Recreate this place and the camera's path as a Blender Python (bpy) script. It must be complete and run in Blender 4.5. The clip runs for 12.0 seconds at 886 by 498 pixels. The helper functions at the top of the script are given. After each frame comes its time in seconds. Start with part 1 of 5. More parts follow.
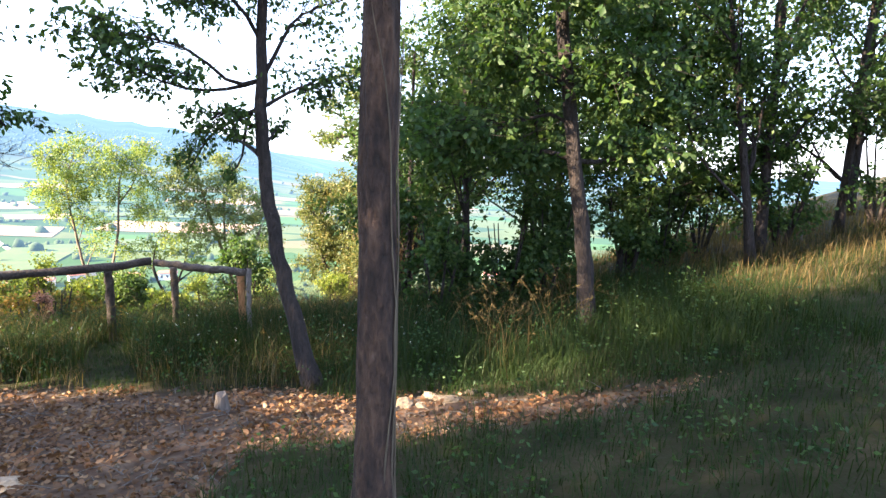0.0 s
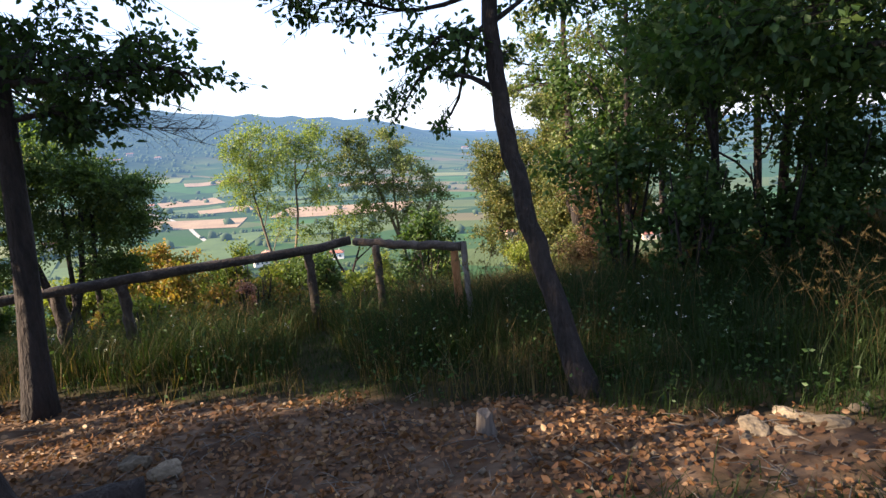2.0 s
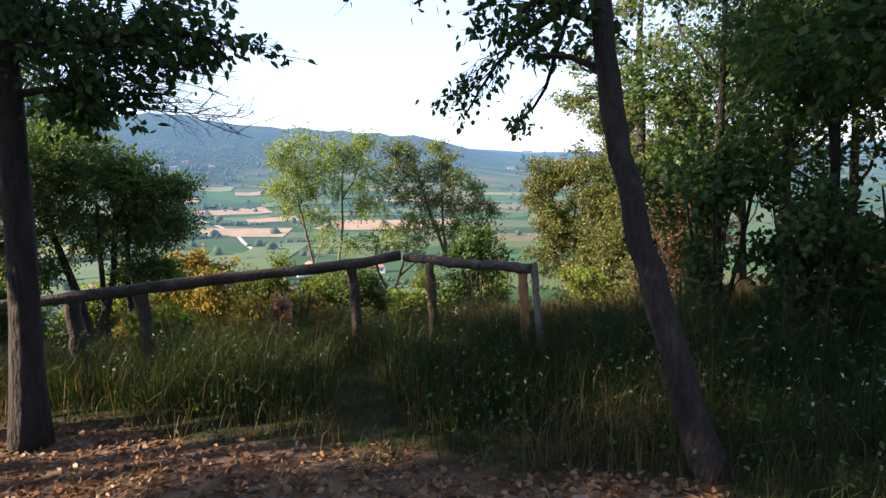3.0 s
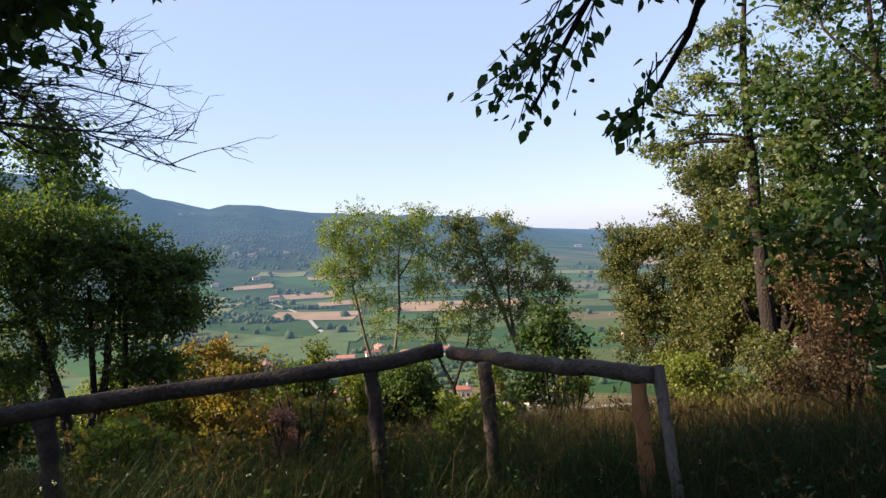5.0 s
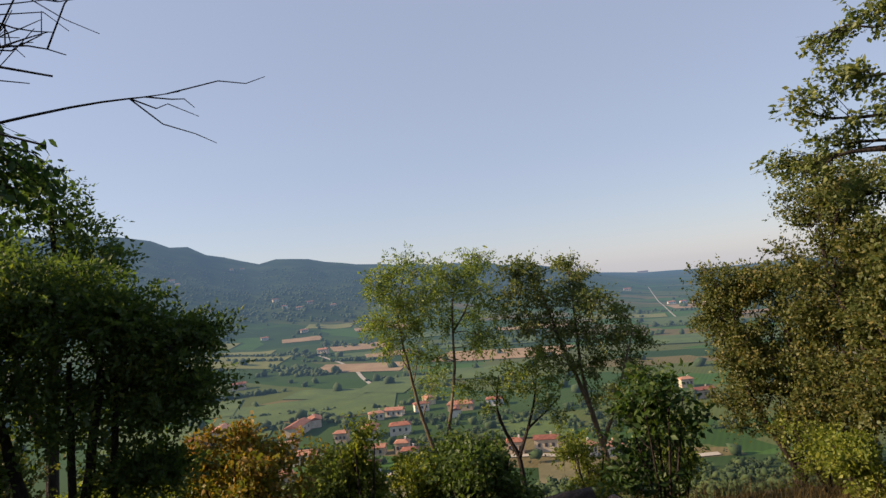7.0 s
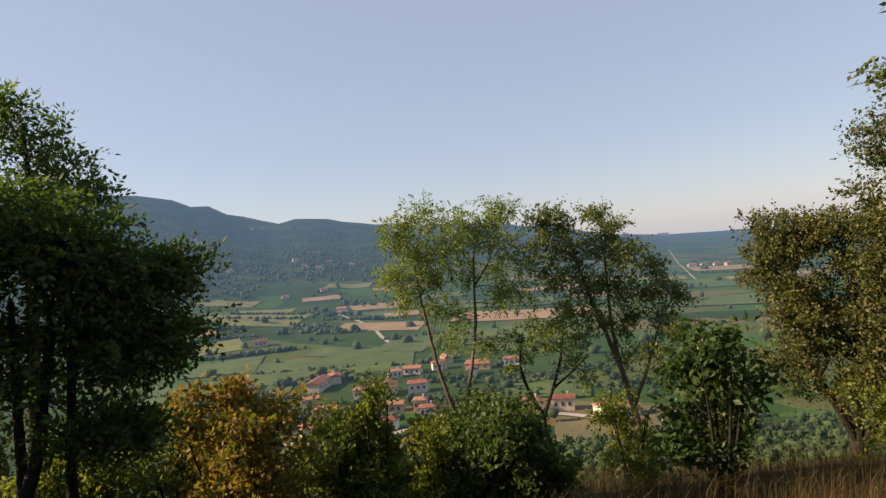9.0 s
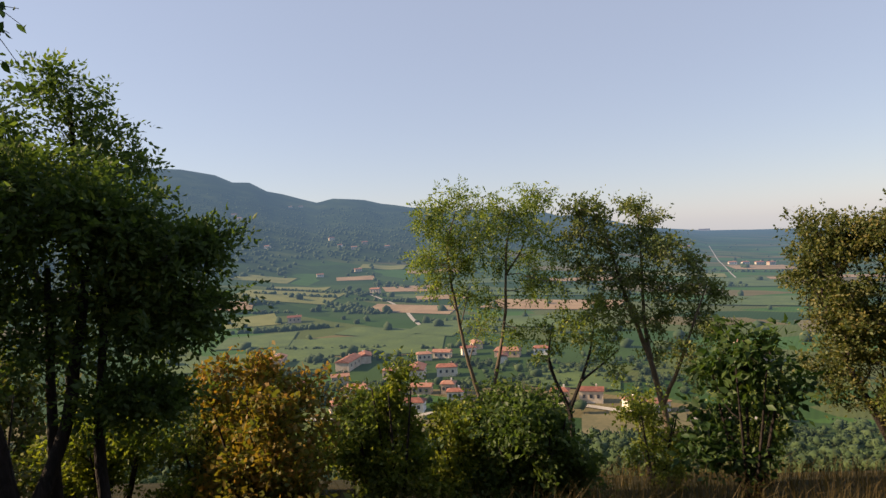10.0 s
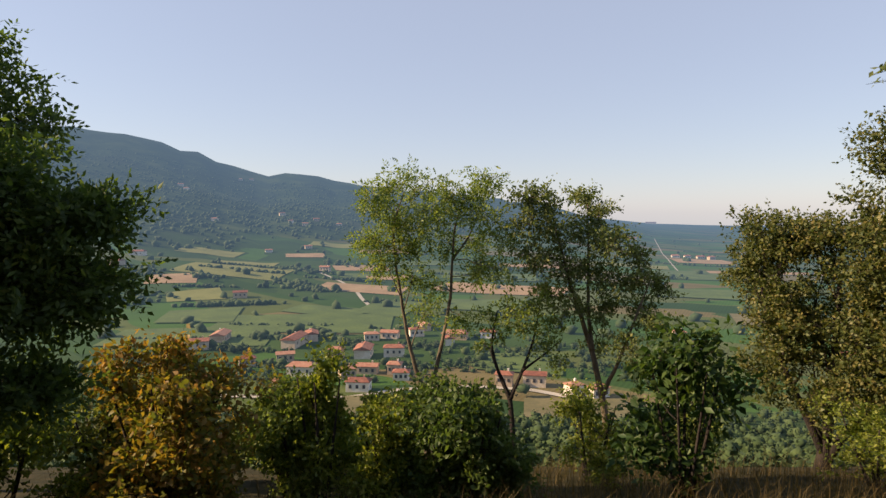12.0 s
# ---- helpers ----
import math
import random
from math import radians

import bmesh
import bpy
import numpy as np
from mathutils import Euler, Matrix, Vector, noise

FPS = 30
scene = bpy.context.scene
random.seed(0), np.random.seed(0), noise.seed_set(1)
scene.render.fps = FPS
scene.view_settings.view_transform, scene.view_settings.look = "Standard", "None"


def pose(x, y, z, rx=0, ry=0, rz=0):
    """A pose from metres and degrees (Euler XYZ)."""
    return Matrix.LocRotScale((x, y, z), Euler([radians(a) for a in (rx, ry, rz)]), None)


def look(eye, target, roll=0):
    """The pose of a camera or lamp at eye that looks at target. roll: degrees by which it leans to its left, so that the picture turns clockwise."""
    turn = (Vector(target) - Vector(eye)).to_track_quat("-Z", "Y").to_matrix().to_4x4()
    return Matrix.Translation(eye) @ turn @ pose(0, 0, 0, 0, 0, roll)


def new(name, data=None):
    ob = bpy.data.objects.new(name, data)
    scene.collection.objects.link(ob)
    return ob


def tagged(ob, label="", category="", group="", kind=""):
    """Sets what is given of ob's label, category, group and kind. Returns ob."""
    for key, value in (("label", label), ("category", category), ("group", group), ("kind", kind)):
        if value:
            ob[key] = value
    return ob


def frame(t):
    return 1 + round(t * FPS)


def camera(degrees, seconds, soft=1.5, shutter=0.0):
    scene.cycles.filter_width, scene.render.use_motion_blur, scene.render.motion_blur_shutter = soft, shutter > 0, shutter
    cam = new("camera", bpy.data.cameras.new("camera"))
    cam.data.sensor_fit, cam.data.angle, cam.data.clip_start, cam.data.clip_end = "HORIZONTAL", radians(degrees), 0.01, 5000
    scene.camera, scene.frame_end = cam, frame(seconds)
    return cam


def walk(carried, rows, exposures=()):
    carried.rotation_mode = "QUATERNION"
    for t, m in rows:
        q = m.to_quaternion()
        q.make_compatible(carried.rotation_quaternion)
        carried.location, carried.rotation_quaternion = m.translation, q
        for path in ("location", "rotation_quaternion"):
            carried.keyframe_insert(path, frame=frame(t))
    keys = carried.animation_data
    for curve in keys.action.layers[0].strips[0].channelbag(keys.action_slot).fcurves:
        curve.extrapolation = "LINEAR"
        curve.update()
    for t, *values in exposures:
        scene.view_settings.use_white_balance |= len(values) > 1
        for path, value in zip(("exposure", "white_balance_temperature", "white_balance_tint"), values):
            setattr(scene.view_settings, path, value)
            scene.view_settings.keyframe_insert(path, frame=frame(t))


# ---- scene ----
cam = camera(72.3, 12.0, soft=1.45)
PATH = [
    (0, (0.528, 0.695, 2.244), (0.529, 2.671, 1.935), 2.2),
    (0.5, (0.262, 1.041, 2.209), (-0.011, 2.983, 1.817), -0.4),
    (1, (0.007, 1.325, 2.098), (-0.39, 3.249, 1.726), -3.0),
    (1.5, (-0.254, 1.565, 1.973), (-0.722, 3.481, 1.64), -2.9),
    (2, (-0.417, 1.918, 1.987), (-0.906, 3.814, 1.583), -4.4),
    (2.5, (-0.583, 2.224, 1.955), (-1.138, 4.115, 1.609), -1.0),
    (2.7, (-0.68, 2.382, 1.913), (-1.256, 4.267, 1.572), -1.3),
    (4.3, (-1.066, 3.71, 1.611), (-1.847, 5.522, 1.285), -4.9),
    (4.5, (-1.083, 3.827, 1.591), (-1.826, 5.669, 1.358), -3.9),
    (5, (-1.316, 4.314, 1.613), (-2.137, 6.137, 1.551), -4.2),
    (5.5, (-1.534, 4.676, 1.598), (-2.411, 6.471, 1.503), -7.8),
    (6, (-1.913, 4.977, 1.661), (-2.958, 6.682, 1.679), -2.9),
    (6.5, (-1.991, 5.336, 1.682), (-2.97, 7.08, 1.672), -8.0),
    (7, (-2.31, 5.73, 1.64), (-3.248, 7.492, 1.749), -5.9),
    (7.5, (-2.47, 6.04, 1.565), (-3.477, 7.763, 1.696), -4.6),
    (9.3, (-2.916, 6.692, 1.4), (-3.908, 8.428, 1.356), -5.5),
    (9.5, (-2.901, 6.714, 1.403), (-3.808, 8.496, 1.355), -5.1),
    (10, (-2.889, 6.711, 1.406), (-3.992, 8.378, 1.352), -2.9),
    (10.5, (-2.968, 6.751, 1.388), (-4.246, 8.283, 1.254), -0.8),
    (11, (-3.015, 6.846, 1.378), (-4.262, 8.402, 1.22), -0.5),
    (11.5, (-2.97, 6.916, 1.395), (-4.091, 8.565, 1.238), 0.7),
    (12, (-2.984, 7.124, 1.416), (-3.953, 8.87, 1.298), -0.1),
]
EXPOSURES = [(0, 3.3, 6400, 16), (0.5, 2.75, 6400, 16), (1.5, 2.15, 6400, 16), (2.7, 1.92, 6350, 16), (4.5, 1.98, 6300, 16), (5.2, 1.05, 6600, 16), (7.0, 0.7, 7200, 16), (9.5, 0.78, 7450, 16), (12, 0.88, 7500, 16)]
walk(cam, [(t, look(eye, target, roll)) for t, eye, target, roll in PATH], EXPOSURES)

# ---- world, sun, exposure ----
SUN_WAY = Vector((-0.80, -0.42, 0.46)).normalized()
world = bpy.data.worlds.new("sky")
scene.world = world
world.use_nodes = True
sky = world.node_tree.nodes.new("ShaderNodeTexSky")
sky.sky_type = "NISHITA"
sky.sun_disc = False
sky.sun_elevation = math.asin(SUN_WAY.z)
sky.sun_rotation = math.atan2(SUN_WAY.x, SUN_WAY.y)
sky.air_density, sky.dust_density, sky.ozone_density = 1.0, 0.35, 2.0
back = world.node_tree.nodes["Background"]
back.inputs["Strength"].default_value = 0.12
# a milky summer sky: the clear sky thinned with even haze
haze = world.node_tree.nodes.new("ShaderNodeMix")
haze.data_type = "RGBA"
haze.inputs[0].default_value = 0.7
haze.inputs[7].default_value = (1.95, 2.4, 3.4, 1)
world.node_tree.links.new(sky.outputs[0], haze.inputs[6])
world.node_tree.links.new(haze.outputs[2], back.inputs["Color"])
sun = new("sun", bpy.data.lights.new("sun", "SUN"))
sun.data.energy, sun.data.angle, sun.data.color = 4.8, radians(0.6), (1.0, 0.8, 0.55)
sun.matrix_world = look((0, 0, 30), Vector((0, 0, 30)) - SUN_WAY)
rng = np.random.default_rng(7)


# ---- materials ----
def nodes_of(name):
    m = bpy.data.materials.new(name)
    m.use_nodes = True
    return m, m.node_tree.nodes, m.node_tree.links


def ramp(nt, stops, interpolation="LINEAR"):
    r = nt.new("ShaderNodeValToRGB")
    r.color_ramp.interpolation = interpolation
    while len(r.color_ramp.elements) < len(stops):
        r.color_ramp.elements.new(0.5)
    for el, (at, col) in zip(r.color_ramp.elements, stops):
        el.position, el.color = at, (*col, 1)
    return r


def noise_node(nt, lk, scale, detail=4, coords=None, stretch=None):
    n = nt.new("ShaderNodeTexNoise")
    n.inputs["Scale"].default_value, n.inputs["Detail"].default_value = scale, detail
    src = coords or nt.new("ShaderNodeNewGeometry").outputs["Position"]
    if stretch:
        mp = nt.new("ShaderNodeMapping")
        mp.inputs["Scale"].default_value = stretch
        lk.new(src, mp.inputs["Vector"])
        src = mp.outputs[0]
    lk.new(src, n.inputs["Vector"])
    return n


def math_node(nt, lk, op, a, b=0.0):
    m = nt.new("ShaderNodeMath")
    m.operation = op
    for k, v in enumerate((a, b)):
        if isinstance(v, (int, float)):
            m.inputs[k].default_value = v
        else:
            lk.new(v, m.inputs[k])
    return m.outputs[0]


def mix_rgb(nt, lk, fac, a, b, kind="MIX"):
    m = nt.new("ShaderNodeMix")
    m.data_type, m.blend_type = "RGBA", kind
    for key, v in ((0, fac), (6, a), (7, b)):
        if isinstance(v, (int, float)):
            m.inputs[key].default_value = v
        elif isinstance(v, tuple):
            m.inputs[key].default_value = (*v, 1)
        else:
            lk.new(v, m.inputs[key])
    return m.outputs[2]


def surface(name, stops, scale, rough=0.85, bump=0.4, fine=8.0, stretch=None, local=False, vary=0.0, grain=0.01):
    """A rough matter: colour by a noise at two scales, and relief."""
    m, nt, lk = nodes_of(name)
    b = nt["Principled BSDF"]
    co = nt.new("ShaderNodeTexCoord").outputs["Object"] if local else None
    n1 = noise_node(nt, lk, scale, 5, co, stretch)
    n2 = noise_node(nt, lk, scale * fine, 6, co, stretch)
    mixed = math_node(nt, lk, "ADD", math_node(nt, lk, "MULTIPLY", n1.outputs[0], 0.6), math_node(nt, lk, "MULTIPLY", n2.outputs[0], 0.4))
    if vary:
        info = nt.new("ShaderNodeObjectInfo")
        mixed = math_node(nt, lk, "ADD", mixed, math_node(nt, lk, "MULTIPLY", math_node(nt, lk, "SUBTRACT", info.outputs["Random"], 0.5), vary))
    r = ramp(nt, stops)
    lk.new(mixed, r.inputs[0])
    lk.new(r.outputs[0], b.inputs["Base Color"])
    b.inputs["Roughness"].default_value = rough
    bp = nt.new("ShaderNodeBump")
    bp.inputs["Strength"].default_value, bp.inputs["Distance"].default_value = bump, grain
    lk.new(n2.outputs[0], bp.inputs["Height"])
    lk.new(bp.outputs[0], b.inputs["Normal"])
    return m


def foliage(name, stops, through_light=0.45, gloss=0.045):
    """Leaves: each its own tint, lit from both sides."""
    m, nt, lk = nodes_of(name)
    nt.remove(nt["Principled BSDF"])
    geo = nt.new("ShaderNodeNewGeometry")
    big = noise_node(nt, lk, 1.3, 3, geo.outputs["Position"])
    v = math_node(nt, lk, "ADD", math_node(nt, lk, "MULTIPLY", geo.outputs["Random Per Island"], 0.55), math_node(nt, lk, "MULTIPLY", big.outputs[0], 0.5))
    r = ramp(nt, stops)
    lk.new(v, r.inputs[0])
    d, t, g = nt.new("ShaderNodeBsdfDiffuse"), nt.new("ShaderNodeBsdfTranslucent"), nt.new("ShaderNodeBsdfGlossy")
    warm = mix_rgb(nt, lk, 1.0, r.outputs[0], (1.15, 1.2, 0.55), "MULTIPLY")
    lk.new(r.outputs[0], d.inputs["Color"])
    lk.new(warm, t.inputs["Color"])
    g.inputs["Roughness"].default_value = 0.5
    g.inputs["Color"].default_value = (0.35, 0.38, 0.36, 1)
    s1, s2 = nt.new("ShaderNodeMixShader"), nt.new("ShaderNodeMixShader")
    s1.inputs[0].default_value, s2.inputs[0].default_value = through_light, gloss
    lk.new(d.outputs[0], s1.inputs[1]), lk.new(t.outputs[0], s1.inputs[2])
    lk.new(s1.outputs[0], s2.inputs[1]), lk.new(g.outputs[0], s2.inputs[2])
    lk.new(s2.outputs[0], nt["Material Output"].inputs["Surface"])
    return m


# emission colour that stands in for haze over the far land
HAZE_GLOW = (0.07, 0.126, 0.207)


def haze_painted(m, reach=2300.0, air=HAZE_GLOW):
    """Milky haze painted in: past 180 m the backdrop glows a little sky blue."""
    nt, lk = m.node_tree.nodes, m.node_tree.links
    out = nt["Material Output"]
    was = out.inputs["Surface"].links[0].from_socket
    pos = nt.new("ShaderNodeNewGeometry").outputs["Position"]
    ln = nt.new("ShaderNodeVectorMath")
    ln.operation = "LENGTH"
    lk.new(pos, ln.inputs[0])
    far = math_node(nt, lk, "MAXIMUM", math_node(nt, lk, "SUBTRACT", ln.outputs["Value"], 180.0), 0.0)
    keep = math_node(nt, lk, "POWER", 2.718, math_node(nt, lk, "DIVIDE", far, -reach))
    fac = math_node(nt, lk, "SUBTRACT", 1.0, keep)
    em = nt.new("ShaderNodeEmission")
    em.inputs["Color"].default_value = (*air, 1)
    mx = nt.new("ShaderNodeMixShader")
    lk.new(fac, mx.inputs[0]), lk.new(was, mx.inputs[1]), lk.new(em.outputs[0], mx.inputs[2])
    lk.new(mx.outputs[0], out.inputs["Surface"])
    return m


def ground_material():
    m, nt, lk = nodes_of("ground")
    b = nt["Principled BSDF"]
    pos = nt.new("ShaderNodeNewGeometry").outputs["Position"]
    soil = ramp(nt, [(0.3, (0.042, 0.026, 0.018)), (0.5, (0.09, 0.057, 0.037)), (0.7, (0.16, 0.11, 0.075))])
    lk.new(noise_node(nt, lk, 6.0, 8, pos).outputs[0], soil.inputs[0])
    turf = ramp(nt, [(0.3, (0.02, 0.021, 0.01)), (0.55, (0.04, 0.036, 0.017)), (0.75, (0.075, 0.056, 0.03))])
    lk.new(noise_node(nt, lk, 3.0, 8, pos).outputs[0], turf.inputs[0])
    litter = nt.new("ShaderNodeAttribute")
    litter.attribute_name = "litter"
    near = mix_rgb(nt, lk, litter.outputs["Fac"], turf.outputs[0], soil.outputs[0])
    # the valley's strip fields
    mp = nt.new("ShaderNodeMapping")
    mp.inputs["Rotation"].default_value = (0, 0, radians(24))
    mp.inputs["Scale"].default_value = (0.008, 0.019, 0.0)
    wob = noise_node(nt, lk, 0.004, 3, pos)
    shift = nt.new("ShaderNodeVectorMath")
    shift.operation = "MULTIPLY_ADD"
    lk.new(wob.outputs["Color"], shift.inputs[0])
    shift.inputs[1].default_value = (110, 110, 0)
    lk.new(pos, shift.inputs[2])
    lk.new(shift.outputs[0], mp.inputs["Vector"])
    cell = nt.new("ShaderNodeTexVoronoi")
    cell.distance = "CHEBYCHEV"
    cell.inputs["Scale"].default_value = 1.0
    lk.new(mp.outputs[0], cell.inputs["Vector"])
    sep = nt.new("ShaderNodeSeparateColor")
    lk.new(cell.outputs["Color"], sep.inputs[0])
    field = ramp(nt, [(0.0, (0.03, 0.07, 0.012)), (0.2, (0.045, 0.105, 0.018)), (0.4, (0.024, 0.056, 0.012)), (0.55, (0.075, 0.1, 0.025)), (0.68, (0.036, 0.072, 0.016)), (0.84, (0.13, 0.11, 0.045)), (0.875, (0.08, 0.1, 0.03)), (0.965, (0.14, 0.115, 0.05))], "CONSTANT")
    lk.new(sep.outputs[0], field.inputs[0])
    row = nt.new("ShaderNodeTexWave")
    row.inputs["Scale"].default_value, row.inputs["Distortion"].default_value = 0.11, 1.2
    lk.new(pos, row.inputs["Vector"])
    mott = noise_node(nt, lk, 0.03, 6, pos)
    shade = math_node(nt, lk, "ADD", 0.62, math_node(nt, lk, "ADD", math_node(nt, lk, "MULTIPLY", mott.outputs[0], 0.6), math_node(nt, lk, "MULTIPLY", row.outputs[0], 0.16)))
    fields = mix_rgb(nt, lk, 1.0, field.outputs[0], shade, "MULTIPLY")
    wood = ramp(nt, [(0.35, (0.014, 0.03, 0.01)), (0.55, (0.026, 0.05, 0.014)), (0.7, (0.06, 0.085, 0.025))])
    lk.new(noise_node(nt, lk, 0.012, 8, pos).outputs[0], wood.inputs[0])
    woods = nt.new("ShaderNodeAttribute")
    woods.attribute_name = "woods"
    land = mix_rgb(nt, lk, woods.outputs["Fac"], fields, wood.outputs[0])
    valley = nt.new("ShaderNodeAttribute")
    valley.attribute_name = "valley"
    lk.new(mix_rgb(nt, lk, valley.outputs["Fac"], near, land), b.inputs["Base Color"])
    b.inputs["Roughness"].default_value = 0.95
    b.inputs["Specular IOR Level"].default_value = 0.1
    bp = nt.new("ShaderNodeBump")
    bp.inputs["Strength"].default_value, bp.inputs["Distance"].default_value = 0.6, 0.03
    lk.new(noise_node(nt, lk, 14.0, 8, pos).outputs[0], bp.inputs["Height"])
    lk.new(bp.outputs[0], b.inputs["Normal"])
    return haze_painted(m)


BARK_DARK = surface("dark_bark", [(0.3, (0.01, 0.008, 0.007)), (0.5, (0.024, 0.018, 0.016)), (0.72, (0.05, 0.036, 0.029))], 17, 0.95, 1.0, 3, (1, 1, 0.3), grain=0.04)
BARK_PALE = surface("pale_bark", [(0.3, (0.06, 0.046, 0.03)), (0.5, (0.12, 0.092, 0.06)), (0.7, (0.2, 0.155, 0.105))], 9, 0.9, 0.7, 5, (1, 1, 0.2), grain=0.02)
BARK_BROWN = surface("flaking_brown_bark", [(0.3, (0.012, 0.008, 0.006)), (0.46, (0.045, 0.026, 0.018)), (0.58, (0.085, 0.048, 0.03)), (0.75, (0.16, 0.1, 0.07))], 11, 0.95, 1.0, 4, (1, 1, 0.35), grain=0.05)
TWIG_GREY = surface("dead_twig", [(0.3, (0.06, 0.05, 0.045)), (0.6, (0.14, 0.12, 0.1))], 12, 0.9, 0.4)
WOOD_OLD = surface("weathered_pole_wood", [(0.25, (0.014, 0.011, 0.009)), (0.45, (0.036, 0.026, 0.021)), (0.6, (0.07, 0.052, 0.04)), (0.8, (0.15, 0.12, 0.095))], 7, 0.9, 0.8, 6, (1, 1, 1), vary=0.1, grain=0.02)
# the orange of low sunlight is put into this wood's colour
WOOD_SUN_ORANGE = surface("barkless_sun_orange_wood", [(0.3, (0.2, 0.08, 0.03)), (0.5, (0.42, 0.19, 0.075)), (0.7, (0.55, 0.3, 0.14))], 8, 0.85, 0.6, 5, (1, 1, 0.25), grain=0.015)
WOOD_GREY = surface("grey_split_wood", [(0.3, (0.05, 0.042, 0.037)), (0.5, (0.12, 0.1, 0.085)), (0.7, (0.21, 0.18, 0.155))], 9, 0.9, 0.7, 6, (1, 1, 0.12), grain=0.015)
STONE = surface("pale_limestone", [(0.3, (0.07, 0.055, 0.038)), (0.5, (0.16, 0.125, 0.085)), (0.7, (0.32, 0.26, 0.18))], 6, 0.9, 0.7, 6, vary=0.2, grain=0.02)
LEAF_NEAR = foliage("beech_leaf", [(0.2, (0.022, 0.05, 0.018)), (0.5, (0.04, 0.085, 0.026)), (0.8, (0.075, 0.13, 0.035))], 0.4)
LEAF_WOOD = foliage("wood_leaf", [(0.2, (0.026, 0.058, 0.018)), (0.5, (0.046, 0.095, 0.027)), (0.8, (0.095, 0.145, 0.04))], 0.45)
LEAF_LOCUST = foliage("locust_leaf", [(0.2, (0.08, 0.13, 0.033)), (0.45, (0.14, 0.2, 0.053)), (0.65, (0.205, 0.265, 0.072)), (0.9, (0.33, 0.35, 0.1))], 0.5)
LEAF_OAK = foliage("oak_leaf", [(0.2, (0.05, 0.075, 0.024)), (0.45, (0.09, 0.115, 0.036)), (0.65, (0.14, 0.15, 0.048)), (0.9, (0.25, 0.2, 0.07))], 0.42)
LEAF_DARK = foliage("ash_leaf", [(0.2, (0.048, 0.088, 0.028)), (0.5, (0.08, 0.13, 0.04)), (0.75, (0.12, 0.178, 0.048)), (0.95, (0.25, 0.26, 0.065))], 0.5)
LEAF_GREY = foliage("grey_green_leaf", [(0.2, (0.08, 0.115, 0.042)), (0.45, (0.13, 0.17, 0.06)), (0.7, (0.19, 0.22, 0.08)), (0.92, (0.31, 0.3, 0.11))], 0.45)
LEAF_RUST = foliage("rusty_leaf", [(0.2, (0.11, 0.14, 0.028)), (0.45, (0.18, 0.175, 0.038)), (0.65, (0.28, 0.185, 0.044)), (0.9, (0.38, 0.18, 0.052))], 0.48)
LEAF_YELLOW = foliage("yellow_green_leaf", [(0.2, (0.09, 0.14, 0.025)), (0.5, (0.17, 0.22, 0.038)), (0.8, (0.3, 0.32, 0.065))], 0.5)
LEAF_BROWN = foliage("dry_brown_leaf", [(0.2, (0.1, 0.06, 0.035)), (0.5, (0.17, 0.105, 0.06)), (0.8, (0.24, 0.17, 0.1))], 0.3, 0.03)
GRASS_GREEN = foliage("green_grass", [(0.15, (0.016, 0.032, 0.008)), (0.5, (0.025, 0.046, 0.012)), (0.85, (0.04, 0.056, 0.017)), (0.98, (0.07, 0.07, 0.03))], 0.4, 0.02)
GRASS_DRY = foliage("dry_grass", [(0.15, (0.05, 0.04, 0.017)), (0.45, (0.095, 0.07, 0.03)), (0.8, (0.18, 0.13, 0.06))], 0.4, 0.02)
LITTER_LEAF = foliage("fallen_leaf", [(0.15, (0.055, 0.028, 0.015)), (0.4, (0.135, 0.066, 0.032)), (0.68, (0.2, 0.105, 0.05)), (0.96, (0.36, 0.24, 0.135))], 0.12, 0.06)
FLOWER = foliage("white_flower", [(0.2, (0.5, 0.5, 0.45)), (0.8, (0.75, 0.74, 0.7))], 0.3, 0.02)
PINK = foliage("pink_leaf", [(0.2, (0.25, 0.1, 0.09)), (0.8, (0.5, 0.26, 0.24))], 0.4, 0.05)
GROUND = ground_material()
# materials of the valley, with the same haze emission mixed in
FAR_TREE = haze_painted(surface("far_tree", [(0.3, (0.018, 0.035, 0.014)), (0.5, (0.035, 0.065, 0.02)), (0.7, (0.07, 0.1, 0.03))], 0.05, 0.95, 0.2, 8))
ROOF = haze_painted(surface("clay_roof", [(0.3, (0.17, 0.055, 0.034)), (0.5, (0.3, 0.11, 0.065)), (0.7, (0.38, 0.2, 0.13))], 0.6, 0.9, 0.3, 6, vary=0.35))
PLASTER = haze_painted(surface("house_plaster", [(0.25, (0.42, 0.3, 0.2)), (0.5, (0.6, 0.5, 0.38)), (0.75, (0.78, 0.74, 0.68))], 0.2, 0.9, 0.1, 6, vary=0.5))
GLASS_DARK = haze_painted(surface("dark_window", [(0.3, (0.02, 0.02, 0.025)), (0.7, (0.05, 0.05, 0.06))], 1.0, 0.3, 0.0))
TRACK = haze_painted(surface("pale_track", [(0.3, (0.3, 0.27, 0.22)), (0.7, (0.45, 0.42, 0.36))], 0.2, 0.95, 0.1))


